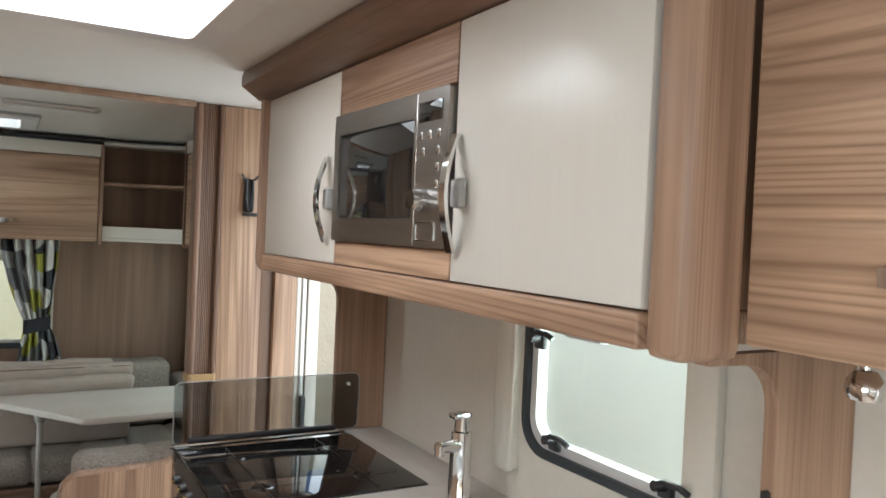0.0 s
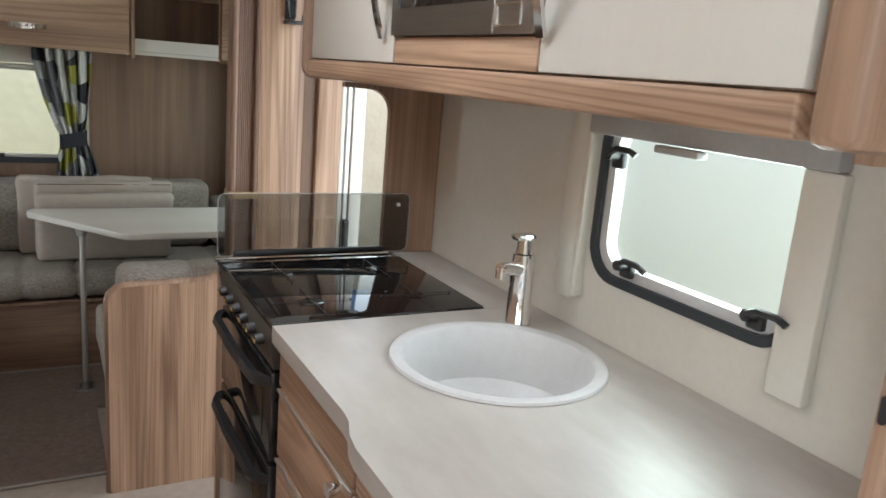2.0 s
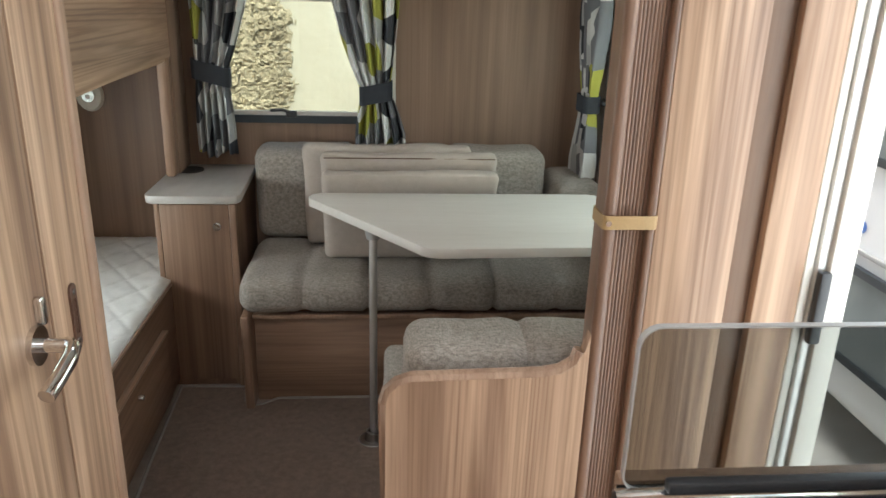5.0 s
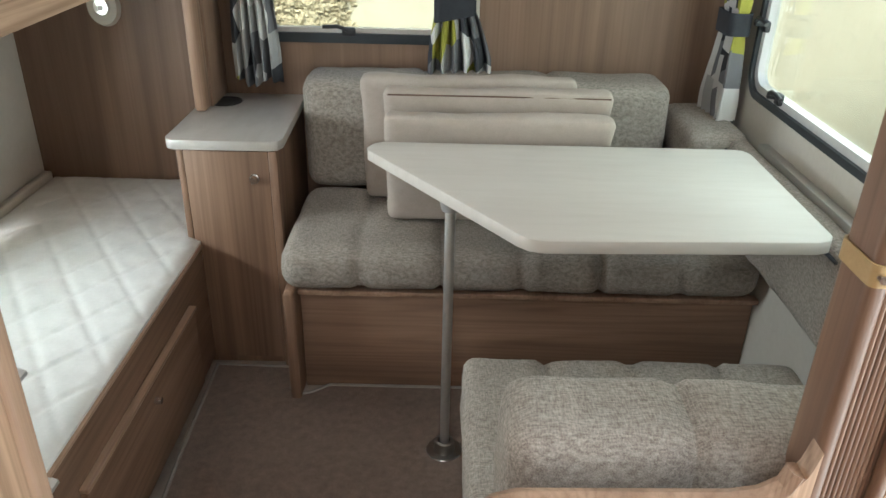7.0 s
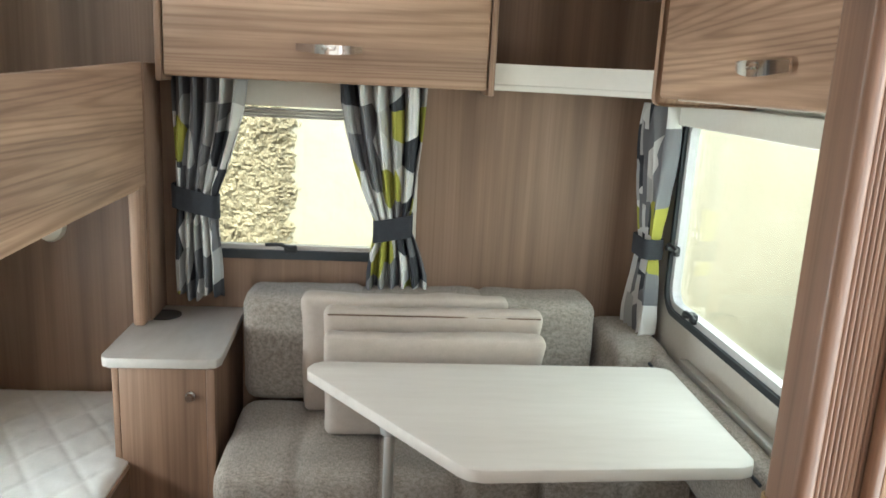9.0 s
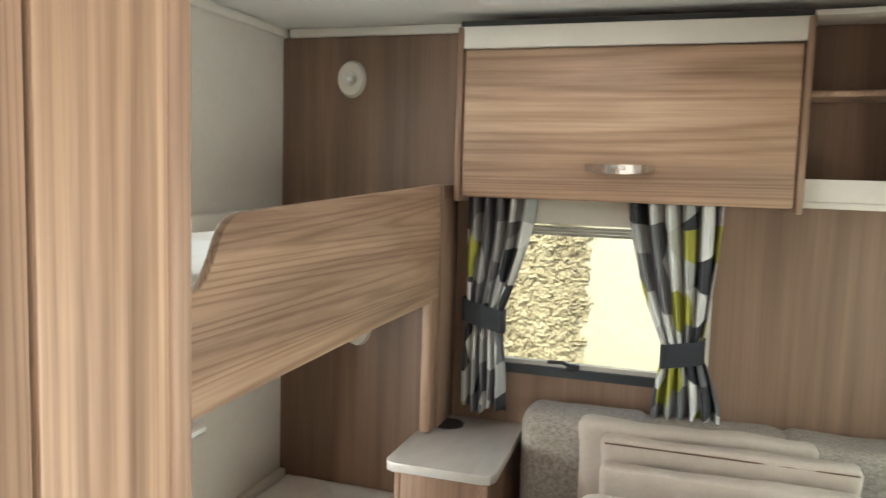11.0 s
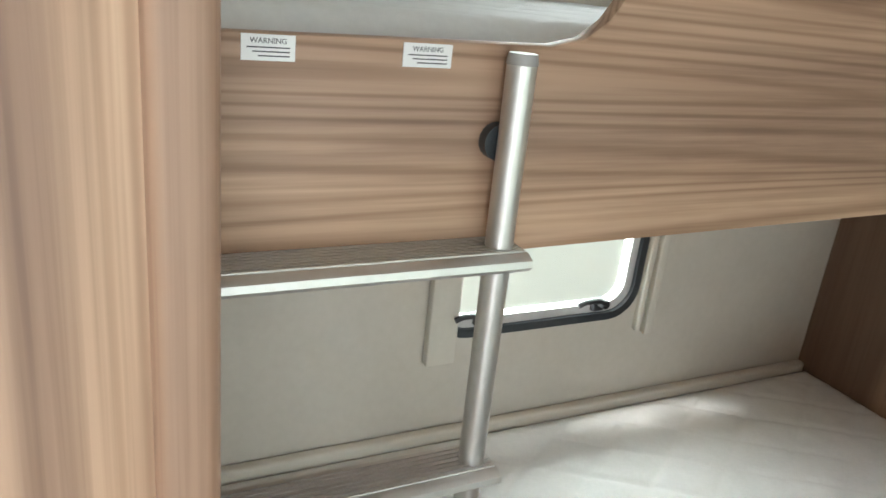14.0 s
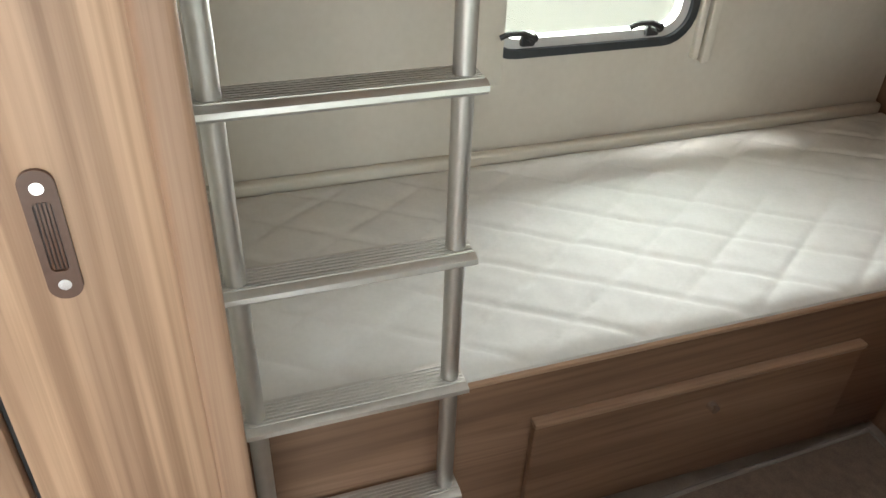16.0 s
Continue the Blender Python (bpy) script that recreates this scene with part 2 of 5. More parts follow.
curtain_mat = curtain_cloth()
tie_mat = speckled("charcoal tie-back cloth", (0.022, 0.024, 0.03), (0.035, 0.038, 0.045), 300, 0.9)


def glass(name, tint, rough=0.02, gloss=0.12):
    m = bpy.data.materials.new(name)
    m.use_nodes = True
    n, l = m.node_tree.nodes, m.node_tree.links
    n.remove(n["Principled BSDF"])
    tr = n.new("ShaderNodeBsdfTransparent")
    tr.inputs["Color"].default_value = (*tint, 1)
    gl = n.new("ShaderNodeBsdfGlossy")
    gl.inputs["Roughness"].default_value = rough
    lw = n.new("ShaderNodeLayerWeight")
    lw.inputs["Blend"].default_value = 0.5
    fr = n.new("ShaderNodeMapRange")
    fr.inputs["From Min"].default_value, fr.inputs["From Max"].default_value = 0.3, 1.0
    fr.inputs["To Min"].default_value, fr.inputs["To Max"].default_value = 0.03, gloss * 2.5
    l.new(lw.outputs["Facing"], fr.inputs["Value"])
    ms = n.new("ShaderNodeMixShader")
    l.new(fr.outputs[0], ms.inputs[0])
    l.new(tr.outputs[0], ms.inputs[1])
    l.new(gl.outputs[0], ms.inputs[2])
    l.new(ms.outputs[0], n["Material Output"].inputs["Surface"])
    return m


pane_mat = glass("acrylic window pane", (0.92, 0.96, 0.90))
lid_mat = glass("smoked hob lid glass", (0.62, 0.635, 0.63))


def opal():
    m = bpy.data.materials.new("opal rooflight dome")
    m.use_nodes = True
    n, l = m.node_tree.nodes, m.node_tree.links
    n.remove(n["Principled BSDF"])
    tl = n.new("ShaderNodeBsdfTranslucent")
    tl.inputs["Color"].default_value = (0.85, 0.86, 0.85, 1)
    l.new(tl.outputs[0], n["Material Output"].inputs["Surface"])
    return m


dome_mat = opal()


def tinted():
    m, n, l, b = shader("smoked caravan window", (0.12, 0.135, 0.13), 0.08)
    v = mapped(n, l, (1, 1, 1))
    l.new(ramp(n, l, noise_tex(n, l, v, 2.0), [(0.3, (0.13, 0.15, 0.145)), (0.7, (0.20, 0.22, 0.215))]), b.inputs["Base Color"])
    return m


tinted_mat = tinted()


# ---------------------------------------------------------------- mesh helpers
def quad_box(bm, x0, x1, y0, y1, z0, z1, bevel=0.0, seg=2):
    got = bmesh.ops.create_cube(bm, size=1.0, matrix=Matrix.LocRotScale(
        ((x0 + x1) / 2, (y0 + y1) / 2, (z0 + z1) / 2), None, (x1 - x0, y1 - y0, z1 - z0)))
    if bevel:
        edges = list({e for v in got["verts"] for e in v.link_edges})
        bmesh.ops.bevel(bm, geom=edges, offset=bevel, segments=seg, profile=0.5, affect='EDGES')
    return bm


def box(x0, x1, y0, y1, z0, z1, bevel=0.002, seg=2):
    return quad_box(bmesh.new(), x0, x1, y0, y1, z0, z1, bevel, seg)


def place2(axis, u, v, w):
    """A point from two coordinates in the plane across the axis, and one along it."""
    return {'x': (w, u, v), 'y': (u, w, v), 'z': (u, v, w)}[axis]


def prism(bm, pts, axis, a, b, bevel=0.0):
    lo = [bm.verts.new(place2(axis, u, v, a)) for u, v in pts]
    hi = [bm.verts.new(place2(axis, u, v, b)) for u, v in pts]
    faces = [bm.faces.new(lo[::-1]), bm.faces.new(hi)]
    k = len(pts)
    for i in range(k):
        faces.append(bm.faces.new((lo[i], lo[(i + 1) % k], hi[(i + 1) % k], hi[i])))
    bmesh.ops.recalc_face_normals(bm, faces=faces)
    if bevel:
        rim = list({e for f in faces[:2] for e in f.edges})
        bmesh.ops.bevel(bm, geom=rim, offset=bevel, segments=2, profile=0.5, affect='EDGES')
    return bm


def rounded(u0, u1, v0, v1, r, seg=6):
    pts = []
    for cu, cv, a0 in ((u1 - r, v1 - r, 0), (u0 + r, v1 - r, 90), (u0 + r, v0 + r, 180), (u1 - r, v0 + r, 270)):
        for i in range(seg + 1):
            a = radians(a0 + 90 * i / seg)
            pts.append((cu + r * math.cos(a), cv + r * math.sin(a)))
    return pts


def ring(bm, outer, inner, axis, a, b):
    k = len(outer)
    vs = [[bm.verts.new(place2(axis, u, v, w)) for u, v in loop] for loop, w in ((outer, a), (outer, b), (inner, b), (inner, a))]
    for s in range(4):
        p, q = vs[s], vs[(s + 1) % 4]
        for i in range(k):
            bm.faces.new((p[i], p[(i + 1) % k], q[(i + 1) % k], q[i]))
    bmesh.ops.recalc_face_normals(bm, faces=bm.faces[:])
    return bm


def rod(bm, p, q, r, seg=12, r2=None):
    p, q = Vector(p), Vector(q)
    m = Matrix.Translation((p + q) / 2) @ (q - p).to_track_quat('Z', 'Y').to_matrix().to_4x4()
    bmesh.ops.create_cone(bm, cap_ends=True, segments=seg, radius1=r, radius2=r if r2 is None else r2, depth=(q - p).length, matrix=m)
    return bm


def tube(bm, pts, r, seg=8):
    """A bent bar of round section through the points."""
    pts = [Vector(p) for p in pts]
    loops = []
    for i, p in enumerate(pts):
        d = (pts[min(i + 1, len(pts) - 1)] - pts[max(i - 1, 0)]).normalized()
        q = d.to_track_quat('Z', 'Y')
        loops.append([bm.verts.new(p + q @ Vector((r * math.cos(2 * math.pi * k / seg), r * math.sin(2 * math.pi * k / seg), 0))) for k in range(seg)])
    for a, b in zip(loops, loops[1:]):
        for k in range(seg):
            bm.faces.new((a[k], a[(k + 1) % seg], b[(k + 1) % seg], b[k]))
    bm.faces.new(loops[0][::-1])
    bm.faces.new(loops[-1])
    bmesh.ops.recalc_face_normals(bm, faces=bm.faces[:])
    return bm


def lathe(bm, profile, centre, seg=40):
    cx, cy = centre
    loops = [[bm.verts.new((cx + r * math.cos(2 * math.pi * k / seg), cy + r * math.sin(2 * math.pi * k / seg), z)) for k in range(seg)] for r, z in profile]
    for a, b in zip(loops, loops[1:]):
        for k in range(seg):
            bm.faces.new((a[k], a[(k + 1) % seg], b[(k + 1) % seg], b[k]))
    return loops


def mesh_object(name, bm, material, smooth=True):
    me = bpy.data.meshes.new(name)
    bm.to_mesh(me)
    bm.free()
    me.materials.append(material)
    if smooth:
        me.shade_smooth()
        me.set_sharp_from_angle(angle=radians(35))
    return new(name, me)


def part(name, bm, material, parent, label=""):
    ob = mesh_object(name, bm, material)
    ob.parent = parent
    if parent.type == 'EMPTY':
        ob.matrix_parent_inverse = Matrix.Translation(-parent.location)
    return tagged(ob, label)


def thing(name, label, category, base=(0, 0, 0), group=""):
    e = new(name)
    e.empty_display_size = 0.05
    e.location = base
    return tagged(e, label, category, group)


def solid(name, bm, material, label, category="", kind="", group=""):
    return tagged(mesh_object(name, bm, material), label, category, group, kind)


def lettering(name, words, size, place, material, parent, wide=1.0):
    """Raised flat words in the built-in font; place(x, y, z) sets each point of the text."""
    txt = bpy.data.curves.new(name, 'FONT')
    txt.body, txt.size, txt.extrude = words, size, 0.0002
    ob = new(name, txt)
    bpy.context.view_layer.update()
    me = bpy.data.meshes.new_from_object(ob.evaluated_get(bpy.context.evaluated_depsgraph_get()))
    bpy.data.objects.remove(ob)
    for v in me.vertices:
        v.co = place(v.co.x * wide, v.co.y, v.co.z)
    me.materials.append(material)
    let = new(name, me)
    let.parent = parent
    if parent.type == 'EMPTY':
        let.matrix_parent_inverse = Matrix.Translation(-parent.location)
    return let


def structure(name, bm, material, label):
    return solid(name, bm, material, label, "structure", "structure")


# ---------------------------------------------------------------- the shell
XL, XR, YF, YB, ZC = -1.055, 1.10, -1.55, 4.72, 1.94
T = 0.035


def wall_with_holes(axis_x, x0, x1, y0, y1, z0, z1, holes, name, material, label):
    """A wall across x, cut into boxes round its openings (y0, y1, z0, z1)."""
    bm = bmesh.new()
    cuts = sorted({y0, y1, *[h[0] for h in holes], *[h[1] for h in holes]})
    for a, b in zip(cuts, cuts[1:]):
        inside = sorted([h for h in holes if h[0] <= a + 1e-6 and h[1] >= b - 1e-6], key=lambda h: h[2])
        z = z0
        for h in inside:
            if h[2] > z:
                if axis_x:
                    quad_box(bm, x0, x1, a, b, z, h[2])
                else:
                    quad_box(bm, a, b, x0, x1, z, h[2])
            z = h[3]
        if z < z1:
            if axis_x:
                quad_box(bm, x0, x1, a, b, z, z1)
            else:
                quad_box(bm, a, b, x0, x1, z, z1)
    return structure(name, bm, material, label)


KW = (1.235, 1.70, 1.086, 1.405)
DW = (3.30, 4.505, 0.806, 1.385)
LW = (3.60, 4.080, 0.646, 0.97)
UW = (3.60, 4.075, 1.46, 1.80)
RW = (-0.34, 0.32, 0.875, 1.42)
DOOR = (2.46, 3.045, 0.02, 1.83)
FRONT = (-0.95, 0.35, 0.95, 1.55)
wall_with_holes(True, XR, XR + T, YF, YB, 0, ZC, [KW, DW, DOOR, FRONT], "wall_east", wall_mat, "cream caravan side wall with windows and entrance")
wall_with_holes(True, XL - T, XL, YF, YB, 0, ZC, [LW, UW, FRONT], "wall_west", wall_mat, "cream caravan side wall beside the bunks")
wall_with_holes(False, YB, YB + T, XL, XR, 0, ZC, [RW], "wall_north", wal_z, "brown wood-panelled rear wall")
wall_with_holes(False, YF - T, YF, XL, XR, 0, ZC, [(-0.8, 0.8, 0.95, 1.6)], "wall_south", wall_mat, "cream front wall with wide window")

# the third opening is unseen, added for the front fill lamp
RL = [(-0.22, 0.46, 1.40, 2.085), (-0.22, 0.18, 3.96, 4.34), (-0.37, 0.37, -0.77, -0.03)]
bm = bmesh.new()
xs = sorted({XL - T, XR + T, *[r[0] for r in RL], *[r[1] for r in RL]})
for a, b in zip(xs, xs[1:]):
    y = YF - T
    for r in sorted(RL, key=lambda r: r[2]):
        if r[0] <= a + 1e-6 and r[1] >= b - 1e-6:
            quad_box(bm, a, b, y, r[2], ZC, ZC + T)
            y = r[3]
    quad_box(bm, a, b, y, YB + T, ZC, ZC + T)
structure("ceiling", bm, ceil_mat, "off-white caravan ceiling with rooflights")
structure("floor", box(XL, XR, YF, YB, -0.05, 0.0, 0), vinyl, "beige floor in the kitchen aisle")

for i, (x0, x1, y0, y1) in enumerate(RL):
    rl = tagged(thing(f"window_{i + 5}", "white framed rooflight set in the ceiling", "rooflight", ((x0 + x1) / 2, (y0 + y1) / 2, ZC)), kind="structure")
    part("window_frame", ring(bmesh.new(), rounded(x0 - 0.05, x1 + 0.05, y0 - 0.05, y1 + 0.05, 0.03), rounded(x0 + 0.012, x1 - 0.012, y0 + 0.012, y1 - 0.012, 0.02), 'z', ZC - 0.022, ZC - 0.001), white_plastic, rl)
    part("seal", ring(bmesh.new(), rounded(x0 - 0.058, x1 + 0.058, y0 - 0.058, y1 + 0.058, 0.03), rounded(x0 - 0.048, x1 + 0.048, y0 - 0.048, y1 + 0.048, 0.03), 'z', ZC - 0.012, ZC - 0.0005), grey_plastic, rl)
    part("lining", ring(bmesh.new(), rounded(x0 + 0.001, x1 - 0.001, y0 + 0.001, y1 - 0.001, 0.02), rounded(x0 + 0.012, x1 - 0.012, y0 + 0.012, y1 - 0.012, 0.02), 'z', ZC - 0.002, ZC + 0.12), white_plastic, rl)
    part("dome", box(x0 + 0.001, x1 - 0.001, y0 + 0.001, y1 - 0.001, ZC + 0.121, ZC + 0.126, 0.002), dome_mat, rl, "opal white dome")
    if i == 1:
        part("handle", tube(bmesh.new(), [(-0.08, y1 - 0.07, ZC + 0.03), (-0.08, y1 - 0.07, ZC), (0.04, y1 - 0.07, ZC), (0.04, y1 - 0.07, ZC + 0.03)], 0.007), white_plastic, rl)

# coving and the rail that closes off the bunk and dinette end
bm = bmesh.new()
for x0, x1 in ((XL, XL + 0.025), (XR - 0.025, XR)):
    quad_box(bm, x0, x1, 3.1, YB, ZC - 0.03, ZC - 0.001, 0.008)
quad_box(bm, XL + 0.03, XR - 0.03, YB - 0.02, YB - 0.001, ZC - 0.03, ZC - 0.001, 0.006)
structure("trim", bm, cream_plastic, "cream coving strip along the ceiling")
structure("trim_rail", box(-0.16, 0.665, 3.03, 3.06, ZC - 0.022, ZC - 0.001, 0.004), trim_wood_y, "brown curtain-door rail across the ceiling")


# ---------------------------------------------------------------- windows
def catch(parent, p, way):
    """A black plastic window catch with a lever, on a window across x."""
    x, y, z = p
    bm = bmesh.new()
    quad_box(bm, x - 0.008, x + 0.008, y - 0.016, y + 0.016, z - 0.018, z + 0.012, 0.005)
    rod(bm, (x, y, z + 0.005), (x + way * 0.03, y, z + 0.008), 0.010)
    tube(bm, [(x + way * 0.028, y, z + 0.01), (x + way * 0.034, y - 0.025, z + 0.022), (x + way * 0.034, y - 0.06, z + 0.022), (x + way * 0.03, y - 0.075, z + 0.014)], 0.006)
    part("catch", bm, black_plastic, parent)


def side_window(name, x, way, hole, label, rails=(0, 0), rail_z=(0, 0), catches=()):
    """A caravan window in a side wall. way: the way into the room along x."""
    y0, y1, z0, z1 = hole
    w = tagged(thing(name, label, "window", (x, (y0 + y1) / 2, z0)), kind="structure")
    a, b = sorted((x - way * 0.02, x + way * 0.006))
    part("window_frame", ring(bmesh.new(), rounded(y0 - 0.012, y1 + 0.012, z0 - 0.012, z1 + 0.012, 0.075), rounded(y0 + 0.006, y1 - 0.006, z0 + 0.006, z1 - 0.006, 0.06), 'x', a, b), rubber, w, "dark rubber seal")
    a, b = sorted((x - way * 0.03, x - way * 0.004))
    part("inner_frame", ring(bmesh.new(), rounded(y0 + 0.003, y1 - 0.003, z0 + 0.003, z1 - 0.003, 0.06), rounded(y0 + 0.026, y1 - 0.026, z0 + 0.026, z1 - 0.026, 0.045), 'x', a, b), pale_rim, w, "pale grey inner rim")
    a, b = sorted((x - way * 0.028, x - way * 0.022))
    bm = prism(bmesh.new(), rounded(y0 + 0.02, y1 - 0.02, z0 + 0.02, z1 - 0.02, 0.055), 'x', a, b)
    part("pane", bm, pane_mat, w).visible_shadow = False
    # wall lining that carries the wall round the rounded corners
    a, b = sorted((x - way * T, x + way * 0.002))
    part("lining", ring(bmesh.new(), [(u, v) for u, v in rounded(y0 - 0.03, y1 + 0.03, z0 - 0.03, z1 + 0.03, 0.004)], rounded(y0 - 0.011, y1 + 0.011, z0 - 0.011, z1 + 0.011, 0.074), 'x', *sorted((x + way * 0.0005, x + way * 0.003))), wall_mat, w)
    for y, z in catches:
        catch(w, (x + way * 0.0, y, z), way)
    for y in rails:
        if y:
            a, b = sorted((x, x + way * 0.016))
            bm = bmesh.new()
            quad_box(bm, a, b, y - 0.022, y - 0.006, rail_z[0], rail_z[1], 0.003)
            quad_box(bm, a, b + (0.006 if way > 0 else 0), y + 0.001, y + 0.022, rail_z[0] - 0.008, rail_z[1], 0.003)
            rod(bm, (x + way * 0.01, y + 0.012, rail_z[0] - 0.012), (x + way * 0.01, y + 0.012, rail_z[0]), 0.006)
            part("blind_rail", bm, cream_plastic, w)
    return w


kw = side_window("window_1", XR, -1, KW, "rounded kitchen window with black rubber seal and catches", (0, 0), (1.045, 1.43), ((1.60, 1.116), (1.30, 1.116), (1.662, 1.315)))
part("blind_cassette", box(XR - 0.035, XR, 1.19, 1.722, 1.358, 1.411, 0.006), grey_plastic, kw, "grey blind cassette")
part("blind_rail", box(XR - 0.020, XR, 1.740, 1.797, 1.016, 1.411, 0.005), cream_plastic, kw, "cream blind side rail")
part("blind_guide", box(XR - 0.024, XR, 1.7225, 1.738, 1.026, 1.411, 0.004), cream_plastic, kw)
part("blind_rail", box(XR - 0.022, XR, 1.186, 1.252, 1.018, 1.357, 0.005), cream_plastic, kw, "wide cream blind side rail")
part("blind_handle", box(XR - 0.055, XR - 0.03, 1.42, 1.52, 1.344, 1.3575, 0.004), grey_plastic, kw)
dw = side_window("window_2", XR, -1, DW, "long dinette window with black seal and two catches", (0, 0), (0, 0), ((4.30, 0.836), (4.475, 0.985), (3.45, 0.836)))
part("blind_cassette", box(XR - 0.035, XR, 3.25, 4.52, 1.345, 1.405, 0.006), cream_plastic, dw, "cream blind cassette")
lw = side_window("window_3", XL, 1, LW, "small rounded lower bunk window with black catches", (4.118, 0), (0.60, 1.04), ((3.69, 0.676), (3.985, 0.676)))
part("blind_rail", box(XL, XL + 0.022, 3.566, 3.630, 0.588, 1.04, 0.005), cream_plastic, lw, "wide cream blind side rail")
side_window("window_4", XL, 1, UW, "small rounded upper bunk window with black catches", (4.115, 3.57), (1.42, 1.86), ((3.68, 1.493), (3.97, 1.493)))


def rear_window():
    x0, x1, z0, z1 = RW
    w = tagged(thing("window_8", "rear window with dark sill and roller blind", "window", (0, YB, z0)), kind="structure")
    part("window_frame", ring(bmesh.new(), rounded(x0 - 0.012, x1 + 0.012, z0 - 0.012, z1 + 0.012, 0.05), rounded(x0 + 0.02, x1 - 0.02, z0 + 0.016, z1 - 0.02, 0.045), 'y', YB - 0.008, YB + 0.02), rubber, w, "dark rubber seal")
    part("inner_frame", ring(bmesh.new(), rounded(x0 + 0.016, x1 - 0.016, z0 + 0.012, z1 - 0.016, 0.045), rounded(x0 + 0.034, x1 - 0.034, z0 + 0.030, z1 - 0.034, 0.04), 'y', YB + 0.004, YB + 0.03), alu, w)
    part("pane", prism(bmesh.new(), rounded(x0 + 0.02, x1 - 0.02, z0 + 0.016, z1 - 0.02, 0.04), 'y', YB + 0.022, YB + 0.027), pane_mat, w).visible_shadow = False
    bm = bmesh.new()
    quad_box(bm, x0 - 0.03, x1 + 0.03, YB - 0.03, YB - 0.009, 1.335, 1.42, 0.008)
    part("blind_cassette", bm, cream_plastic, w)
    bm = bmesh.new()
    for z in (1.302, 1.312, 1.322):
        quad_box(bm, x0 + 0.03, x1 - 0.03, YB - 0.026, YB - 0.012, z, z + 0.0085, 0.003)
    part("blind_bar", bm, grey_plastic, w, "grey pleated blind edge")
    bm = bmesh.new()
    quad_box(bm, -0.06, -0.02, YB - 0.025, YB - 0.006, z0 + 0.012, z0 + 0.036, 0.005)
    tube(bm, [(-0.04, YB - 0.03, z0 + 0.03), (-0.07, YB - 0.035, z0 + 0.042), (-0.115, YB - 0.035, z0 + 0.04)], 0.006)
    part("catch", bm, black_plastic, w)
    for x in (x0 - 0.015, x1 + 0.015):
        part("blind_rail", box(x - 0.012, x + 0.012, YB - 0.02, YB - 0.009, z0 - 0.005, 1.334, 0.003), cream_plastic, w)


rear_window()


# ---------------------------------------------------------------- curtains
def curtain(name, top, bottom, tie, z_top, z_tie, z_bot, y_or_x, across_x, phase, label):
    """A tied-back curtain. top, tie, bottom: (from, to) along the wall."""
    nu, nv = 64, 46
    bm = bmesh.new()
    uv = bm.loops.layers.uv.new("cloth")
    grid = []
    for j in range(nv + 1):
        z = z_top + (z_bot - z_top) * j / nv
        if z > z_tie:
            s = ((z_top - z) / (z_top - z_tie)) ** 1.6
            a, b = (top[k] + (tie[k] - top[k]) * s for k in (0, 1))
            depth = 0.020 * (1 - s) + 0.012
        else:
            s = min(1, ((z_tie - z) / (z_tie - z_bot)) * 1.5) ** 0.7
            a, b = (tie[k] + (bottom[k] - tie[k]) * s for k in (0, 1))
            depth = 0.012 + 0.014 * s
        row = []
        for i in range(nu + 1):
            u = i / nu
            wave = math.sin(u * 2 * math.pi * 5.2 + phase + 0.9 * math.sin(z * 7 + phase)) + 0.35 * math.sin(u * 2 * math.pi * 11 + z * 9)
            d = depth * wave
            hem = 0.012 * math.sin(u * 9 + phase) if j == nv else 0
            p = a + (b - a) * u
            row.append(bm.verts.new((p, y_or_x + d, z + hem) if across_x else (y_or_x + d, p, z + hem)))
        grid.append(row)
    for j in range(nv):
        for i in range(nu):
            f = bm.faces.new((grid[j][i], grid[j][i + 1], grid[j + 1][i + 1], grid[j + 1][i]))
            for lp, (ii, jj) in zip(f.loops, ((i, j), (i + 1, j), (i + 1, j + 1), (i, j + 1))):
                lp[uv].uv = (ii / nu * 0.5 + phase, jj / nv * 0.72)
    c = thing(name, label, "curtain", (((top[0] + top[1]) / 2, y_or_x, z_bot) if across_x else (y_or_x, (top[0] + top[1]) / 2, z_bot)))
    cloth = part("cloth", bm, curtain_mat, c)
    mod = cloth.modifiers.new("thickness", 'SOLIDIFY')
    mod.thickness = 0.0025
    a, b = tie
    bm = bmesh.new()
    if across_x:
        ring(bm, rounded(a - 0.012, b + 0.012, y_or_x - 0.034, y_or_x + 0.030, 0.02), rounded(a - 0.008, b + 0.008, y_or_x - 0.030, y_or_x + 0.026, 0.018), 'z', z_tie - 0.034, z_tie + 0.034)
        for v in bm.verts:
            v.co.z += (v.co.x - (a + b) / 2) * (-0.25 if phase < 2 else 0.2)
    else:
        ring(bm, rounded(y_or_x - 0.034, y_or_x + 0.030, a - 0.012, b + 0.012, 0.02), rounded(y_or_x - 0.030, y_or_x + 0.026, a - 0.008, b + 0.008, 0.018), 'z', z_tie - 0.03, z_tie + 0.03)
    part("tie_back", bm, tie_mat, c, "charcoal fabric tie-back")
    return c


CURT = "grey, white and lime leaf-print curtain tied beside "
curtain("curtain", (-0.375, -0.165), (-0.378, -0.238), (-0.366, -0.255), 1.415, 1.052, 0.757, YB - 0.072, True, 1.0, CURT + "the rear window")
curtain("curtain", (0.105, 0.362), (0.200, 0.382), (0.226, 0.322), 1.415, 0.990, 0.775, YB - 0.072, True, 2.6, CURT + "the sofa")
curtain("curtain", (4.475, 4.66), (4.49, 4.64), (4.50, 4.60), 1.40, 0.98, 0.66, XR - 0.058, False, 5.27, CURT + "the dinette window")

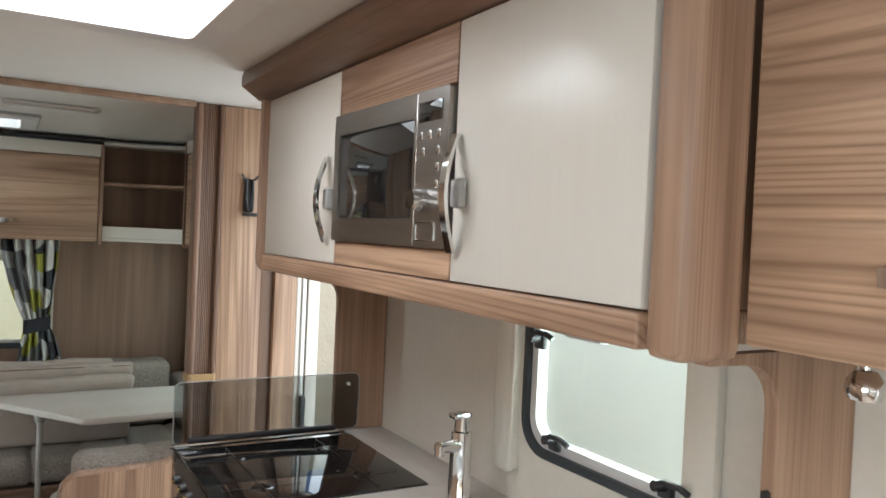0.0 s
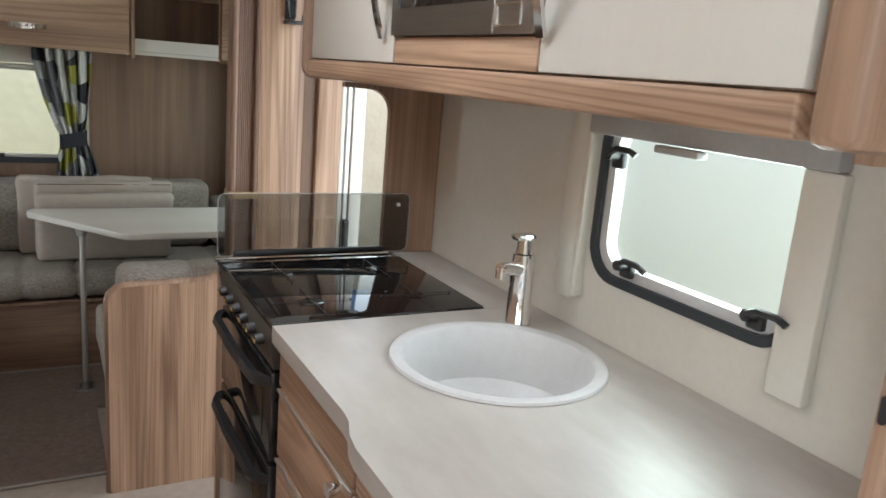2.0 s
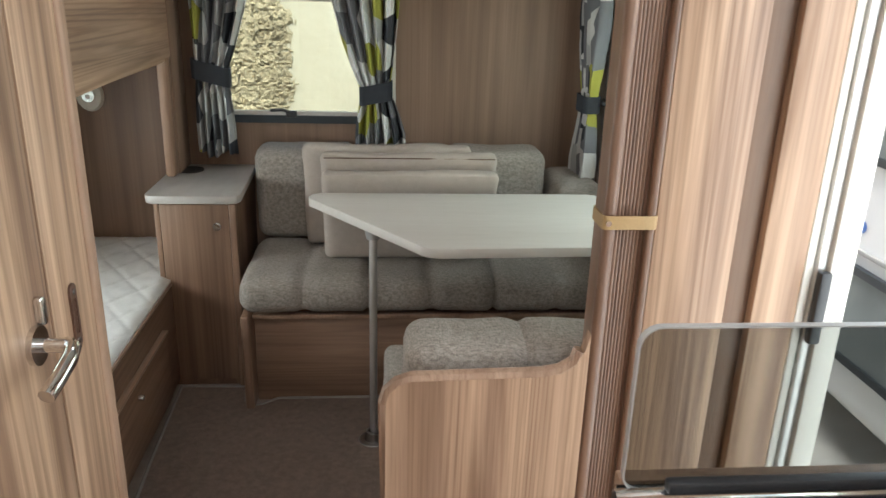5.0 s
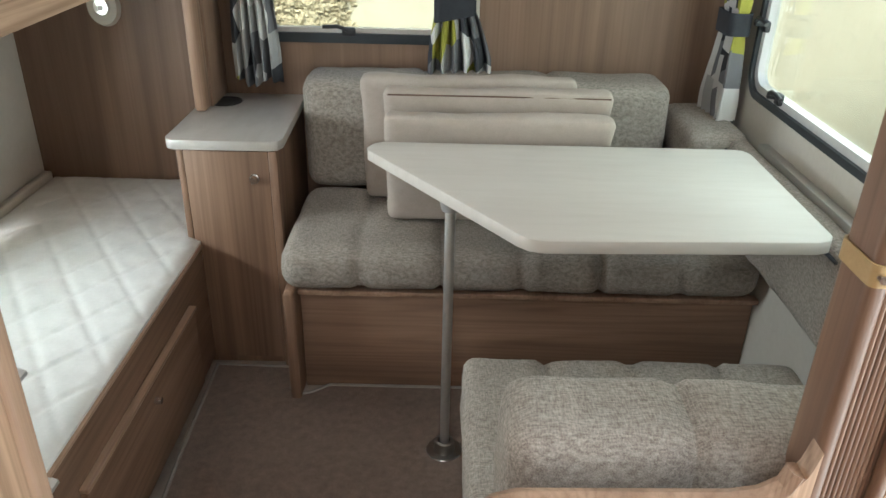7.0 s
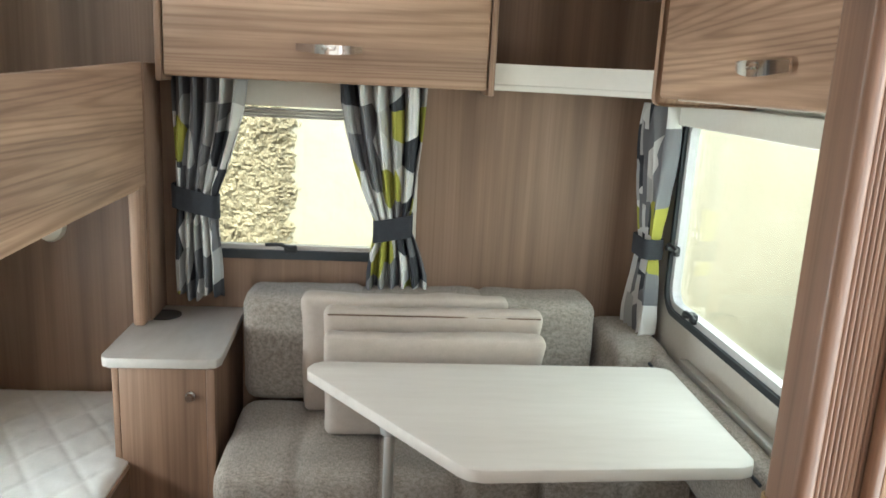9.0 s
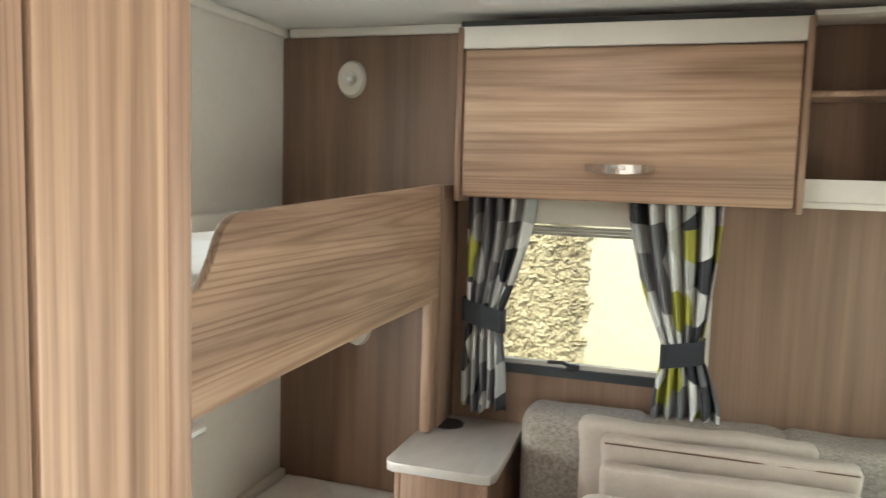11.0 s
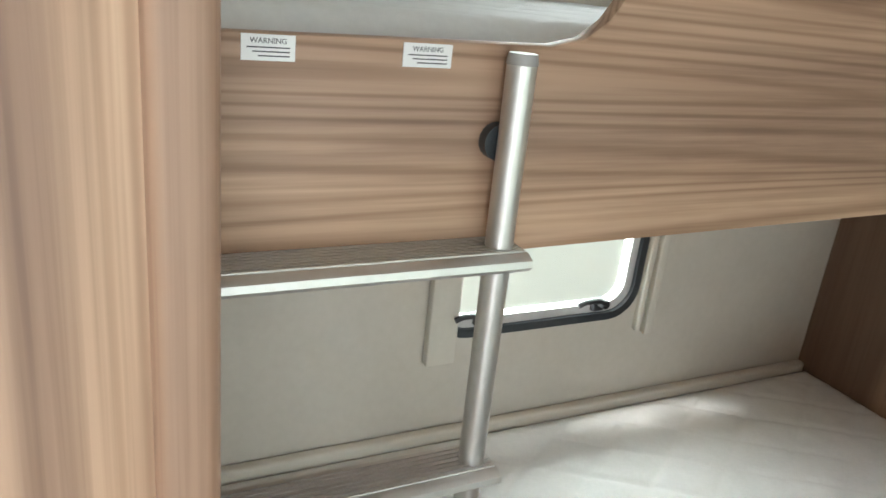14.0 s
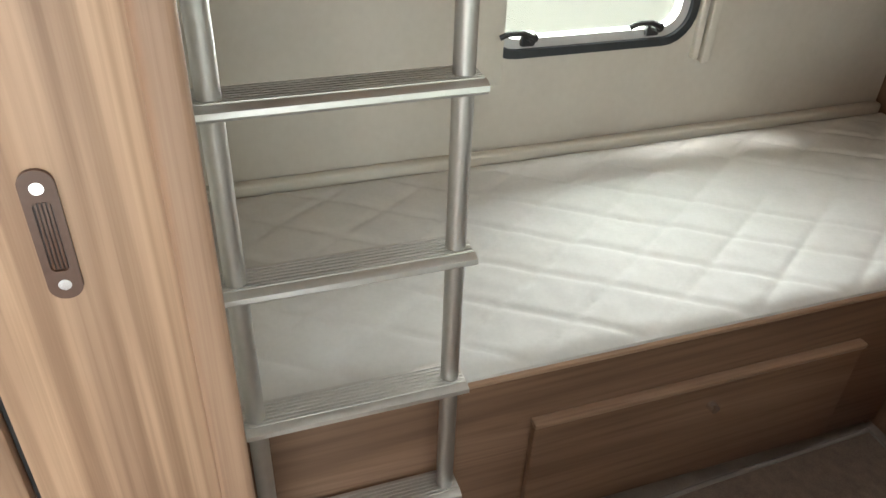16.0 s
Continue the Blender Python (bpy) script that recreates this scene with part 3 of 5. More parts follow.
# ---------------------------------------------------------------- carpet and floor
bm = prism(bmesh.new(), [(-0.37, 3.15), (0.30, 3.15), (0.30, 3.70), (1.0, 3.70), (1.0, 4.165), (-0.06, 4.165), (-0.105, 4.13), (-0.15, 4.115), (-0.165, 4.15), (-0.18, 4.25), (-0.405, 4.255), (-0.392, 3.85), (-0.382, 3.67)], 'z', 0.001, 0.009)
rug = thing("carpet", "brown fitted cut-pile carpet with bound edge", "carpet", (0, 3.7, 0))
part("mat", bm, carpet, rug)
part("binding", tube(bmesh.new(), [(-0.385, 3.152, 0.008), (0.30, 3.152, 0.008)], 0.006), carpet_edge, rug, "pale bound edge")
part("binding", tube(bmesh.new(), [(-0.371, 3.152, 0.008), (-0.383, 3.67, 0.008), (-0.393, 3.85, 0.008), (-0.406, 4.252, 0.008), (-0.182, 4.248, 0.008), (-0.168, 4.15, 0.008), (-0.15, 4.117, 0.008), (-0.105, 4.13, 0.008), (-0.06, 4.165, 0.008), (0.5, 4.165, 0.008)], 0.006), carpet_edge, rug, "pale bound edge")

# ---------------------------------------------------------------- kitchen
CT = 0.955
ctr = thing("worktop", "pale veined laminate worktop with a round sink cut-out", "worktop", (0.8, 1.6, CT))
# outline with the sink's round hole joined to it by a slit
SX, SY, SR = 0.840, 1.615, 0.178
front = [(0.505, 1.888), (0.505, 1.50), (0.502, 1.47), (0.488, 1.43), (0.482, 1.39), (0.48, 1.02)]
bm = bmesh.new()
outline = [(XR - 0.002, 1.888)] + front + [(XR - 0.002, 1.02)]
seg = 48
hole = [(SX + SR * math.cos(2 * math.pi * k / seg), SY + SR * math.sin(2 * math.pi * k / seg)) for k in range(seg)]


def ray_out(px, py):
    """Where the ray from the sink's centre through the point leaves the outline."""
    best = None
    dx, dy = px - SX, py - SY
    for (ax, ay), (bx, by) in zip(outline, outline[1:] + outline[:1]):
        ex, ey = bx - ax, by - ay
        det = dx * -ey + dy * ex
        if abs(det) < 1e-9:
            continue
        t = ((ax - SX) * -ey + (ay - SY) * ex) / det
        s = (dx * (ay - SY) - dy * (ax - SX)) / det
        if t > 0 and -1e-6 <= s <= 1 + 1e-6 and (best is None or t < best):
            best = t
    return (SX + dx * best, SY + dy * best)


angles = sorted({round(math.atan2(y - SY, x - SX), 5) for x, y in hole + outline})
inner = [(SX + SR * math.cos(a), SY + SR * math.sin(a)) for a in angles]
outer = [ray_out(*p) for p in inner]
ring(bm, outer, inner, 'z', CT - 0.034, CT)
part("slab", bm, worktop_mat, ctr)
part("back_strip", box(0.978, XR - 0.002, 1.890, 2.398, CT - 0.034, CT, 0.001), worktop_mat, ctr)
part("hob_rear_strip", box(0.505, 0.976, 2.345, 2.398, CT - 0.034, CT - 0.003, 0.001), black_gloss, ctr)

sink = thing("sink", "round white composite sink set in the worktop", "sink", (SX, SY, CT - 0.13))
bm = bmesh.new()
lathe(bm, [(SR + 0.018, CT + 0.001), (SR + 0.016, CT + 0.006), (SR + 0.006, CT + 0.008), (SR - 0.006, CT + 0.004), (SR - 0.012, CT - 0.010), (SR - 0.022, CT - 0.10), (SR - 0.05, CT - 0.128), (SR - 0.09, CT - 0.134), (0.022, CT - 0.136)], (SX, SY), 56)
part("bowl", bm, sink_mat, sink)
bm = bmesh.new()
lathe(bm, [(0.026, CT - 0.1345), (0.024, CT - 0.131), (0.016, CT - 0.133), (0.010, CT - 0.131), (0.001, CT - 0.131)], (SX, SY), 24)
part("drain", bm, chrome, sink, "chrome drain")

tap = thing("tap", "chrome single-lever mixer tap on the worktop", "tap", (0.99, 1.785, CT))
bm = bmesh.new()
lathe(bm, [(0.028, CT), (0.028, CT + 0.006), (0.025, CT + 0.012), (0.024, CT + 0.09), (0.024, CT + 0.12), (0.022, CT + 0.148), (0.001, CT + 0.150)], (0.99, 1.785), 28)
part("body", bm, chrome, tap)
bm = bmesh.new()
rod(bm, (0.985, 1.782, CT + 0.118), (0.915, 1.755, CT + 0.128), 0.015, 16, 0.012)
rod(bm, (0.922, 1.757, CT + 0.130), (0.920, 1.756, CT + 0.108), 0.011, 14)
part("spout", bm, chrome, tap)
bm = bmesh.new()
rod(bm, (0.99, 1.785, CT + 0.150), (0.99, 1.785, CT + 0.180), 0.017, 20, 0.015)
quad_box(bm, 0.962, 1.010, 1.770, 1.800, CT + 0.176, CT + 0.190, 0.006)
part("lever", bm, chrome, tap)

# base cabinet under the worktop, with drawer fronts
base = thing("kitchen_base_unit", "oak kitchen base unit with drawer fronts under the worktop", "cabinet", (0.8, 1.45, 0))
part("body", box(0.535, XR - 0.003, 1.03, 1.872, 0.0, CT - 0.15, 0.002), oak_z, base)
part("body_rim", box(0.535, 0.62, 1.03, 1.872, CT - 0.148, CT - 0.036, 0.001), oak_z, base)
for y0, y1 in ((1.475, 1.868), (1.06, 1.465)):
    for z0, z1 in ((0.842, 0.918), (0.697, 0.836), (0.39, 0.690), (0.06, 0.38)):
        d = part("drawer_front", box(0.516, 0.534, y0, y1, z0, z1, 0.003), oak_y, base)
        if z0 == 0.697:
            yk = y0 + 0.055
            part("knob", rod(bmesh.new(), (0.516, yk, 0.812), (0.496, yk, 0.812), 0.010, 18, 0.012), chrome, d, "small chrome knob")
        if z0 < 0.8:
            part("edge_strip", box(0.512, 0.5158, y0, y1, z1 - 0.006, z1, 0.001), alu, d, "pale metal edge strip")

# cooker
cook = thing("cooker", "black built-in oven and grill with glass hob", "oven", (0.75, 2.12, 0))
part("body", box(0.535, 0.974, 1.893, 2.343, 0.02, CT - 0.012, 0.002), black_plastic, cook)
part("hob_glass", box(0.506, 0.974, 1.892, 2.343, CT - 0.011, CT + 0.004, 0.003), black_gloss, cook, "glossy black hob surface")
bm = prism(bmesh.new(), [(0.508, CT - 0.012), (0.500, CT - 0.03), (0.512, 0.862), (0.534, 0.862), (0.534, CT - 0.012)], 'y', 1.893, 2.343)
panel = part("control_panel", bm, panel_mat, cook)
for k in range(6):
    y = 1.945 + 0.066 * k
    kb = part("knob", rod(bmesh.new(), (0.508, y, 0.912), (0.488, y, 0.908), 0.013, 16, 0.011), black_plastic, panel)
    part("pointer", box(0.483, 0.4875, y - 0.010, y + 0.010, 0.904, 0.912, 0.001), brass, kb, "brass pointer bar")
for z0, z1, zh in ((0.665, 0.855, 0.842), (0.10, 0.655, 0.630)):
    dr = part("oven_door", box(0.508, 0.534, 1.895, 2.341, z0, z1, 0.004), dark_in, cook)
    # a deep lipped grip that sweeps back to the door at both ends
    bm = bmesh.new()
    loops = []
    for y, x, h in ((1.900, 0.509, 0.014), (1.912, 0.492, 0.020), (1.945, 0.478, 0.024), (2.12, 0.474, 0.025), (2.29, 0.478, 0.024), (2.324, 0.492, 0.020), (2.336, 0.509, 0.014)):
        loops.append([bm.verts.new(c) for c in ((x, y, zh + 0.004), (x - 0.004, y, zh - h * 0.5), (x + 0.002, y, zh - h), (x + 0.014, y, zh - h * 0.8), (x + 0.016, y, zh))])
    for a, b in zip(loops, loops[1:]):
        for k in range(5):
            bm.faces.new((a[k], a[(k + 1) % 5], b[(k + 1) % 5], b[k]))
    bm.faces.new(loops[0])
    bm.faces.new(loops[-1])
    bmesh.ops.recalc_face_normals(bm, faces=bm.faces[:])
    part("door_handle", bm, black_plastic, dr, "chunky black bar handle")
    part("window", box(0.5065, 0.5078, 1.95, 2.29, z0 + 0.03, z1 - 0.06, 0.0005), black_gloss, dr)
for cx, cy in ((0.62, 2.0), (0.86, 2.0), (0.62, 2.23), (0.86, 2.23)):
    bm = bmesh.new()
    lathe(bm, [(0.026, CT + 0.0042), (0.024, CT + 0.0056), (0.014, CT + 0.0064), (0.001, CT + 0.0064)], (cx, cy), 24)
    part("burner", bm, black_gloss, cook)
    bm = bmesh.new()
    for dx, dy in ((0.085, 0), (0, 0.085)):
        tube(bm, [(cx - dx, cy - dy, CT + 0.0075), (cx + dx, cy + dy, CT + 0.0072)], 0.0007, 6)
    for dx, dy in ((0.085, 0), (-0.085, 0), (0, 0.085), (0, -0.085)):
        rod(bm, (cx + dx, cy + dy, CT + 0.004), (cx + dx, cy + dy, CT + 0.0085), 0.0015, 6)
    part("pan_support", bm, pan_mat, cook, "thin wire pan support")

lid = thing("hob_lid", "raised smoked-glass hob lid on a metal hinge bar", "glass lid", (0.77, 2.36, CT))
bm = prism(bmesh.new(), rounded(0.500, 1.004, CT + 0.012, CT + 0.169, 0.018), 'y', 2.366, 2.372)
part("glass", bm, lid_mat, lid)
part("glass_edge", ring(bmesh.new(), rounded(0.4988, 1.0052, CT + 0.0108, CT + 0.1702, 0.019), rounded(0.5002, 1.0038, CT + 0.0122, CT + 0.1688, 0.018), 'y', 2.3655, 2.3725), grey_plastic, lid, "ground glass edge")
bm = rod(bmesh.new(), (0.492, 2.362, CT + 0.010), (0.945, 2.362, CT + 0.010), 0.008, 14)
part("hinge_bar", bm, chrome, lid, "bright hinge bar")
part("hinge_cover", box(0.535, 0.935, 2.352, 2.364, CT + 0.018, CT + 0.030, 0.003), black_plastic, lid)
part("bumper", rod(bmesh.new(), (0.972, 2.364, CT + 0.140), (0.972, 2.374, CT + 0.140), 0.005), white_plastic, lid)

# end panels that carry the overhead cupboards


def end_panel(name, y0, y1, x_front, z_top, label):
    pts = [(XR - 0.002, CT + 0.001), (XR - 0.002, z_top), (x_front - 0.13, z_top), (x_front - 0.13, z_top - 0.012), (x_front - 0.06, z_top - 0.014)]
    pts += [(x_front - 0.06 + 0.06 * math.sin(radians(a)), z_top - 0.074 + 0.06 * math.cos(radians(a))) for a in range(0, 91, 15)]
    pts += [(x_front, CT + 0.001)]
    return solid(name, prism(bmesh.new(), pts, 'y', y0, y1, 0.0), trim_wood, label, "panel")


rear_panel = end_panel("end_panel", 2.398, 2.418, 0.945, 1.405, "brown wood end panel between worktop and cupboards")
front_panel = end_panel("end_panel", 0.981, 1.001, 0.94, 1.405, "oak end panel with two small black sockets")
rear_low = solid("end_panel", box(0.51, XR - 0.002, 2.400, 2.418, 0, CT - 0.001, 0.003), trim_wood, "oak end panel beside the cooker", "panel")
front_low = solid("end_panel", box(0.50, XR - 0.002, 0.99, 1.018, 0, CT - 0.036, 0.003), trim_wood, "oak end panel closing the kitchen unit", "panel")
for z in (1.215, 1.125):
    bm = prism(bmesh.new(), rounded(0.986, 0.996, z - 0.017, z + 0.017, 0.0048), 'x', 0.934, 0.9405)
    part("socket", bm, black_plastic, front_panel, "small black oval socket")


def bow_handle(parent, x, y, z0, z1):
    """Bowed chrome handle in front of a door, with a grey boss."""
    bm = bmesh.new()
    pts = []
    for k in range(15):
        s = k / 14
        pts.append((x - 0.006 - 0.030 * math.sin(math.pi * s), y + 0.014 - 0.020 * math.sin(math.pi * s), z0 + (z1 - z0) * s))
    loops = []
    for p in pts:
        loops.append([bm.verts.new((p[0] + dx, p[1] + dy, p[2])) for dx, dy in ((-0.003, -0.009), (-0.003, 0.009), (0.003, 0.009), (0.003, -0.009))])
    for a, b in zip(loops, loops[1:]):
        for k in range(4):
            bm.faces.new((a[k], a[(k + 1) % 4], b[(k + 1) % 4], b[k]))
    bm.faces.new(loops[0])
    bm.faces.new(loops[-1])
    bmesh.ops.recalc_face_normals(bm, faces=bm.faces[:])
    h = part("handle", bm, chrome, parent, "bowed chrome handle")
    zm = (z0 + z1) / 2
    part("boss", box(x - 0.017, x - 0.001, y - 0.020, y + 0.008, zm - 0.022, zm + 0.022, 0.005), grey_plastic, h, "grey plastic push latch")


# overhead cupboards
DX = 0.72
cup = thing("wall_cupboard", "cream overhead kitchen cupboards in an oak carcass", "cupboard", (0.9, 1.7, 1.42))
part("body", box(DX + 0.016, XR - 0.003, 1.0, 2.384, 1.455, 1.865, 0.002), oak_z, cup)
part("bottom_rail", box(DX - 0.004, XR - 0.003, 1.00, 2.398, 1.412, 1.454, 0.005, 3), oak_y, cup, "rounded oak bottom rail")
pts = rounded(DX - 0.014, XR - 0.003, 1.408, 1.93, 0.03)
part("side_panel", prism(bmesh.new(), pts, 'y', 2.40, 2.422, 0.003), trim_wood, cup)
for y0, y1, hy in ((1.895, 2.384, 1.925), (1.0, 1.412, 1.388)):
    d = part("door", box(DX, DX + 0.015, y0, y1, 1.457, 1.862, 0.002), white_mat, cup, "cream gloss door")
    bow_handle(d, DX, hy, 1.50, 1.685)
part("fascia", box(DX, DX + 0.015, 1.416, 1.891, 1.768, 1.862, 0.001), oak_y, cup)
part("fascia", box(DX, DX + 0.015, 1.416, 1.891, 1.457, 1.503, 0.001), oak_y, cup)
pts = rounded(DX - 0.014, DX + 0.085, 0.928, 0.986, 0.02)
part("post", prism(bmesh.new(), pts, 'z', 1.408, ZC - 0.003, 0.012), trim_wood, cup, "rounded oak post")
part("pelmet", prism(bmesh.new(), [(0.655, 1.925), (0.655, 1.90), (0.705, 1.866), (XR - 0.003, 1.866), (XR - 0.003, ZC - 0.002), (0.66, ZC - 0.002)], 'y', 0.990, 2.44, 0.004), pelmet_mat, cup, "dark brown cornice")

mw = thing("microwave", "built-in stainless microwave with dark glass door", "microwave", (0.75, 1.65, 1.506))
part("body", box(DX + 0.0155, DX + 0.3, 1.42, 1.888, 1.506, 1.765, 0.002), black_plastic, mw)
part("front_frame", ring(bmesh.new(), rounded(1.419, 1.889, 1.506, 1.764, 0.005), rounded(1.534, 1.862, 1.553, 1.722, 0.006), 'x', DX - 0.010, DX + 0.012), steel, mw, "brushed steel front")
part("door_glass", box(DX - 0.006, DX + 0.004, 1.532, 1.864, 1.551, 1.724, 0.001), black_gloss, mw)
part("seam", box(DX - 0.0112, DX - 0.0095, 1.522, 1.525, 1.508, 1.762, 0.0004), chrome, mw)
part("display", box(DX - 0.012, DX - 0.0095, 1.438, 1.515, 1.712, 1.745, 0.0008), black_gloss, mw)
for r, cols in enumerate(((1.505, 1.475, 1.445), (1.495, 1.447), (1.447,), (1.447,))):
    for y in cols:
        z = 1.690 - 0.027 * r
        part("button", box(DX - 0.0125, DX - 0.0095, y - 0.005, y + 0.005, z - 0.007, z + 0.007, 0.001), chrome, mw)
kn = part("knob", rod(bmesh.new(), (DX - 0.011, 1.490, 1.583), (DX - 0.036, 1.490, 1.583), 0.019, 24, 0.016), chrome, mw, "silver dial")
part("door_button", ring(bmesh.new(), rounded(1.45, 1.515, 1.516, 1.548, 0.003), rounded(1.452, 1.513, 1.518, 1.546, 0.003), 'x', DX - 0.0125, DX - 0.0098), chrome, mw)

# oak locker further forward, over the front lounge
lk = thing("overhead_locker", "oak overhead locker with horizontal grain beside the kitchen", "locker", (0.9, 0.3, 1.43))
part("body", box(0.822, XR - 0.003, -0.9, 0.930, 1.43, 1.88, 0.003), oak_y, lk)
ld = part("door", box(0.800, 0.821, -0.02, 0.928, 1.425, 1.90, 0.006), oak_y, lk)
part("door", box(0.800, 0.821, -0.9, -0.03, 1.425, 1.90, 0.006), oak_y, lk)
sp = thing("spot_lamp", "small round chrome reading lamp under the locker", "lamp", (0.955, 0.885, 1.355))
part("stem", rod(bmesh.new(), (0.955, 0.885, 1.43), (0.955, 0.885, 1.400), 0.006), chrome, sp)
bm = bmesh.new()
lathe(bm, [(0.001, 1.400), (0.012, 1.398), (0.020, 1.388), (0.022, 1.376), (0.018, 1.366), (0.001, 1.365)], (0.955, 0.885), 20)
part("head", bm, chrome, sp)

# front lounge seat under the front window, behind the start of the walk
fs = thing("lounge_seat", "grey tweed lounge bench in the caravan front", "seat", (0, -1.2, 0))
part("base", box(XL + 0.003, XR - 0.003, YF + 0.003, -0.95, 0, 0.3, 0.004), oak_x, fs)
part("cushion", box(XL + 0.005, XR - 0.005, YF + 0.005, -0.9, 0.301, 0.45, 0.04, 4), tweed_mat, fs)

# ---------------------------------------------------------------- washroom and wardrobe side
WX = -0.165
wr = thing("wardrobe", "tall oak-fronted wardrobe and washroom unit with doors", "wardrobe", (-0.6, 1.2, 0))
part("body", box(XL + 0.002, WX - 0.02, 0.6, 2.985, 0, ZC - 0.002, 0.002), oak_z, wr)
d = part("door", box(WX - 0.019, WX, 2.405, 2.8315, 0.03, ZC - 0.02, 0.003), oak_z, wr)
HY, HZ = 2.772, 0.912
bm = rod(bmesh.new(), (WX, HY, HZ), (WX + 0.008, HY, HZ), 0.027, 28)
rod(bm, (WX + 0.008, HY, HZ), (WX + 0.045, HY, HZ), 0.010, 18)
tube(bm, [(WX + 0.040, HY + 0.004, HZ), (WX + 0.052, HY - 0.006, HZ), (WX + 0.056, HY - 0.03, HZ - 0.004), (WX + 0.056, HY - 0.075, HZ - 0.012), (WX + 0.052, HY - 0.10, HZ - 0.020)], 0.0105, 12)
part("door_handle", bm, chrome, d, "satin nickel lever handle")
bm = prism(bmesh.new(), rounded(HY + 0.012, HY + 0.026, HZ + 0.022, HZ + 0.062, 0.006), 'x', WX, WX + 0.012, 0.002)
part("privacy_latch", bm, chrome, d)
part("filler", box(WX - 0.019, WX - 0.0005, 2.8385, 2.986, 0, ZC - 0.003, 0.002), oak_z, wr)
part("gap", box(WX - 0.0198, WX - 0.012, 2.832, 2.838, 0, ZC - 0.003, 0), black_plastic, wr, "dark door gap")
part("edge_post", prism(bmesh.new(), rounded(WX - 0.020, WX + 0.006, 2.981, 3.011, 0.008), 'z', 0, ZC - 0.003), trim_wood, wr, "rounded oak edge post")
part("end_side", box(XL + 0.003, WX - 0.021, 2.9855, 2.992, 0, ZC - 0.003, 0.001), wall_mat, wr, "cream end side facing the bunks")
for y0, y1 in ((1.85, 2.398), (1.25, 1.843), (0.6, 1.243)):
    part("front_panel", box(WX - 0.019, WX - 0.001, y0, y1, 0.03, ZC - 0.02, 0.003), oak_z, wr)
part("hinge_plate", box(WX - 0.001, WX + 0.003, 2.386, 2.396, 0.86, 0.965, 0.001), chrome, wr, "slim metal plate")
# recessed finger pull
fp = part("finger_pull", ring(bmesh.new(), rounded(2.8945, 2.9175, 0.842, 0.946, 0.0112), rounded(2.9, 2.912, 0.866, 0.922, 0.004), 'x', WX - 0.0005, WX + 0.003), brown_plastic, wr, "brown plastic vent pull with two screws")
for y in (2.902, 2.9047, 2.9074, 2.9101):
    part("slat", box(WX - 0.0004, WX + 0.0022, y - 0.0009, y + 0.0009, 0.867, 0.921, 0.0003), brown_plastic, fp)
part("backing", box(WX - 0.0004, WX + 0.0006, 2.8996, 2.9124, 0.8656, 0.9224, 0), black_plastic, fp)
for z in (0.855, 0.933):
    part("screw", rod(bmesh.new(), (WX + 0.001, 2.906, z), (WX + 0.0042, 2.906, z), 0.0045, 16), chrome, fp, "bright screw head")

# ---------------------------------------------------------------- partition by the entrance
pt = thing("partition", "oak partition beside the entrance with fluted folding-door posts", "partition", (0.85, 3.07, 0))
part("panel", box(0.765, 0.912, 3.048, 3.075, 0, ZC - 0.003, 0.002), oak_z, pt)
part("recess", box(0.9125, 0.964, 3.066, 3.078, 0, ZC - 0.003, 0.001), wal_z, pt, "darker recessed strip")
part("jamb", box(0.9645, 1.048, 3.046, 3.078, 0, ZC - 0.003, 0.003), oak_z, pt)
part("core", box(0.69, 0.764, 3.062, 3.10, 0, ZC - 0.003, 0.001), post_mat, pt)
part("front_post", prism(bmesh.new(), rounded(0.672, 0.694, 3.045, 3.11, 0.009), 'z', 0, ZC - 0.003), post_mat, pt)
for x in np.linspace(0.6955, 0.7445, 9):
    part("flute", rod(bmesh.new(), (float(x), 3.060, 0.0), (float(x), 3.060, ZC - 0.004), 0.0030, 8), post_mat, pt)
part("edge_post", prism(bmesh.new(), rounded(0.749, 0.764, 3.044, 3.0615, 0.006), 'z', 0, ZC - 0.003), post_mat, pt)
st = solid("strap", ring(bmesh.new(), rounded(0.669, 0.766, 3.040, 3.112, 0.008), rounded(0.6708, 0.7645, 3.0425, 3.1105, 0.008), 'z', 0.988, 1.012), tan, "tan leather strap round the folding-door post", "strap")
part("stud", rod(bmesh.new(), (0.678, 3.041, 1.0), (0.678, 3.034, 1.0), 0.005), chrome, st)

hk = thing("wall_hook", "black plastic folding bracket on the oak partition", "bracket", (0.86, 3.045, 1.56))
part("plate", box(0.838, 0.872, 3.038, 3.0475, 1.575, 1.690, 0.003), black_plastic, hk)
bm = bmesh.new()
tube(bm, [(0.846, 3.034, 1.69), (0.843, 3.028, 1.63), (0.848, 3.026, 1.58)], 0.0045)
tube(bm, [(0.866, 3.034, 1.69), (0.868, 3.028, 1.63), (0.866, 3.026, 1.58)], 0.0045)
part("arm", bm, black_plastic, hk)
bm = bmesh.new()
quad_box(bm, 0.832, 0.892, 3.005, 3.038, 1.560, 1.572, 0.003)
part("foot", bm, black_plastic, hk)
part("lip", tube(bmesh.new(), [(0.886, 3.01, 1.57), (0.889, 3.008, 1.59)], 0.004), black_plastic, hk)
part("prong", tube(bmesh.new(), [(0.840, 3.038, 1.685), (0.828, 3.03, 1.705)], 0.004), black_plastic, hk)
part("prong", tube(bmesh.new(), [(0.870, 3.038, 1.685), (0.886, 3.028, 1.703)], 0.004), black_plastic, hk)

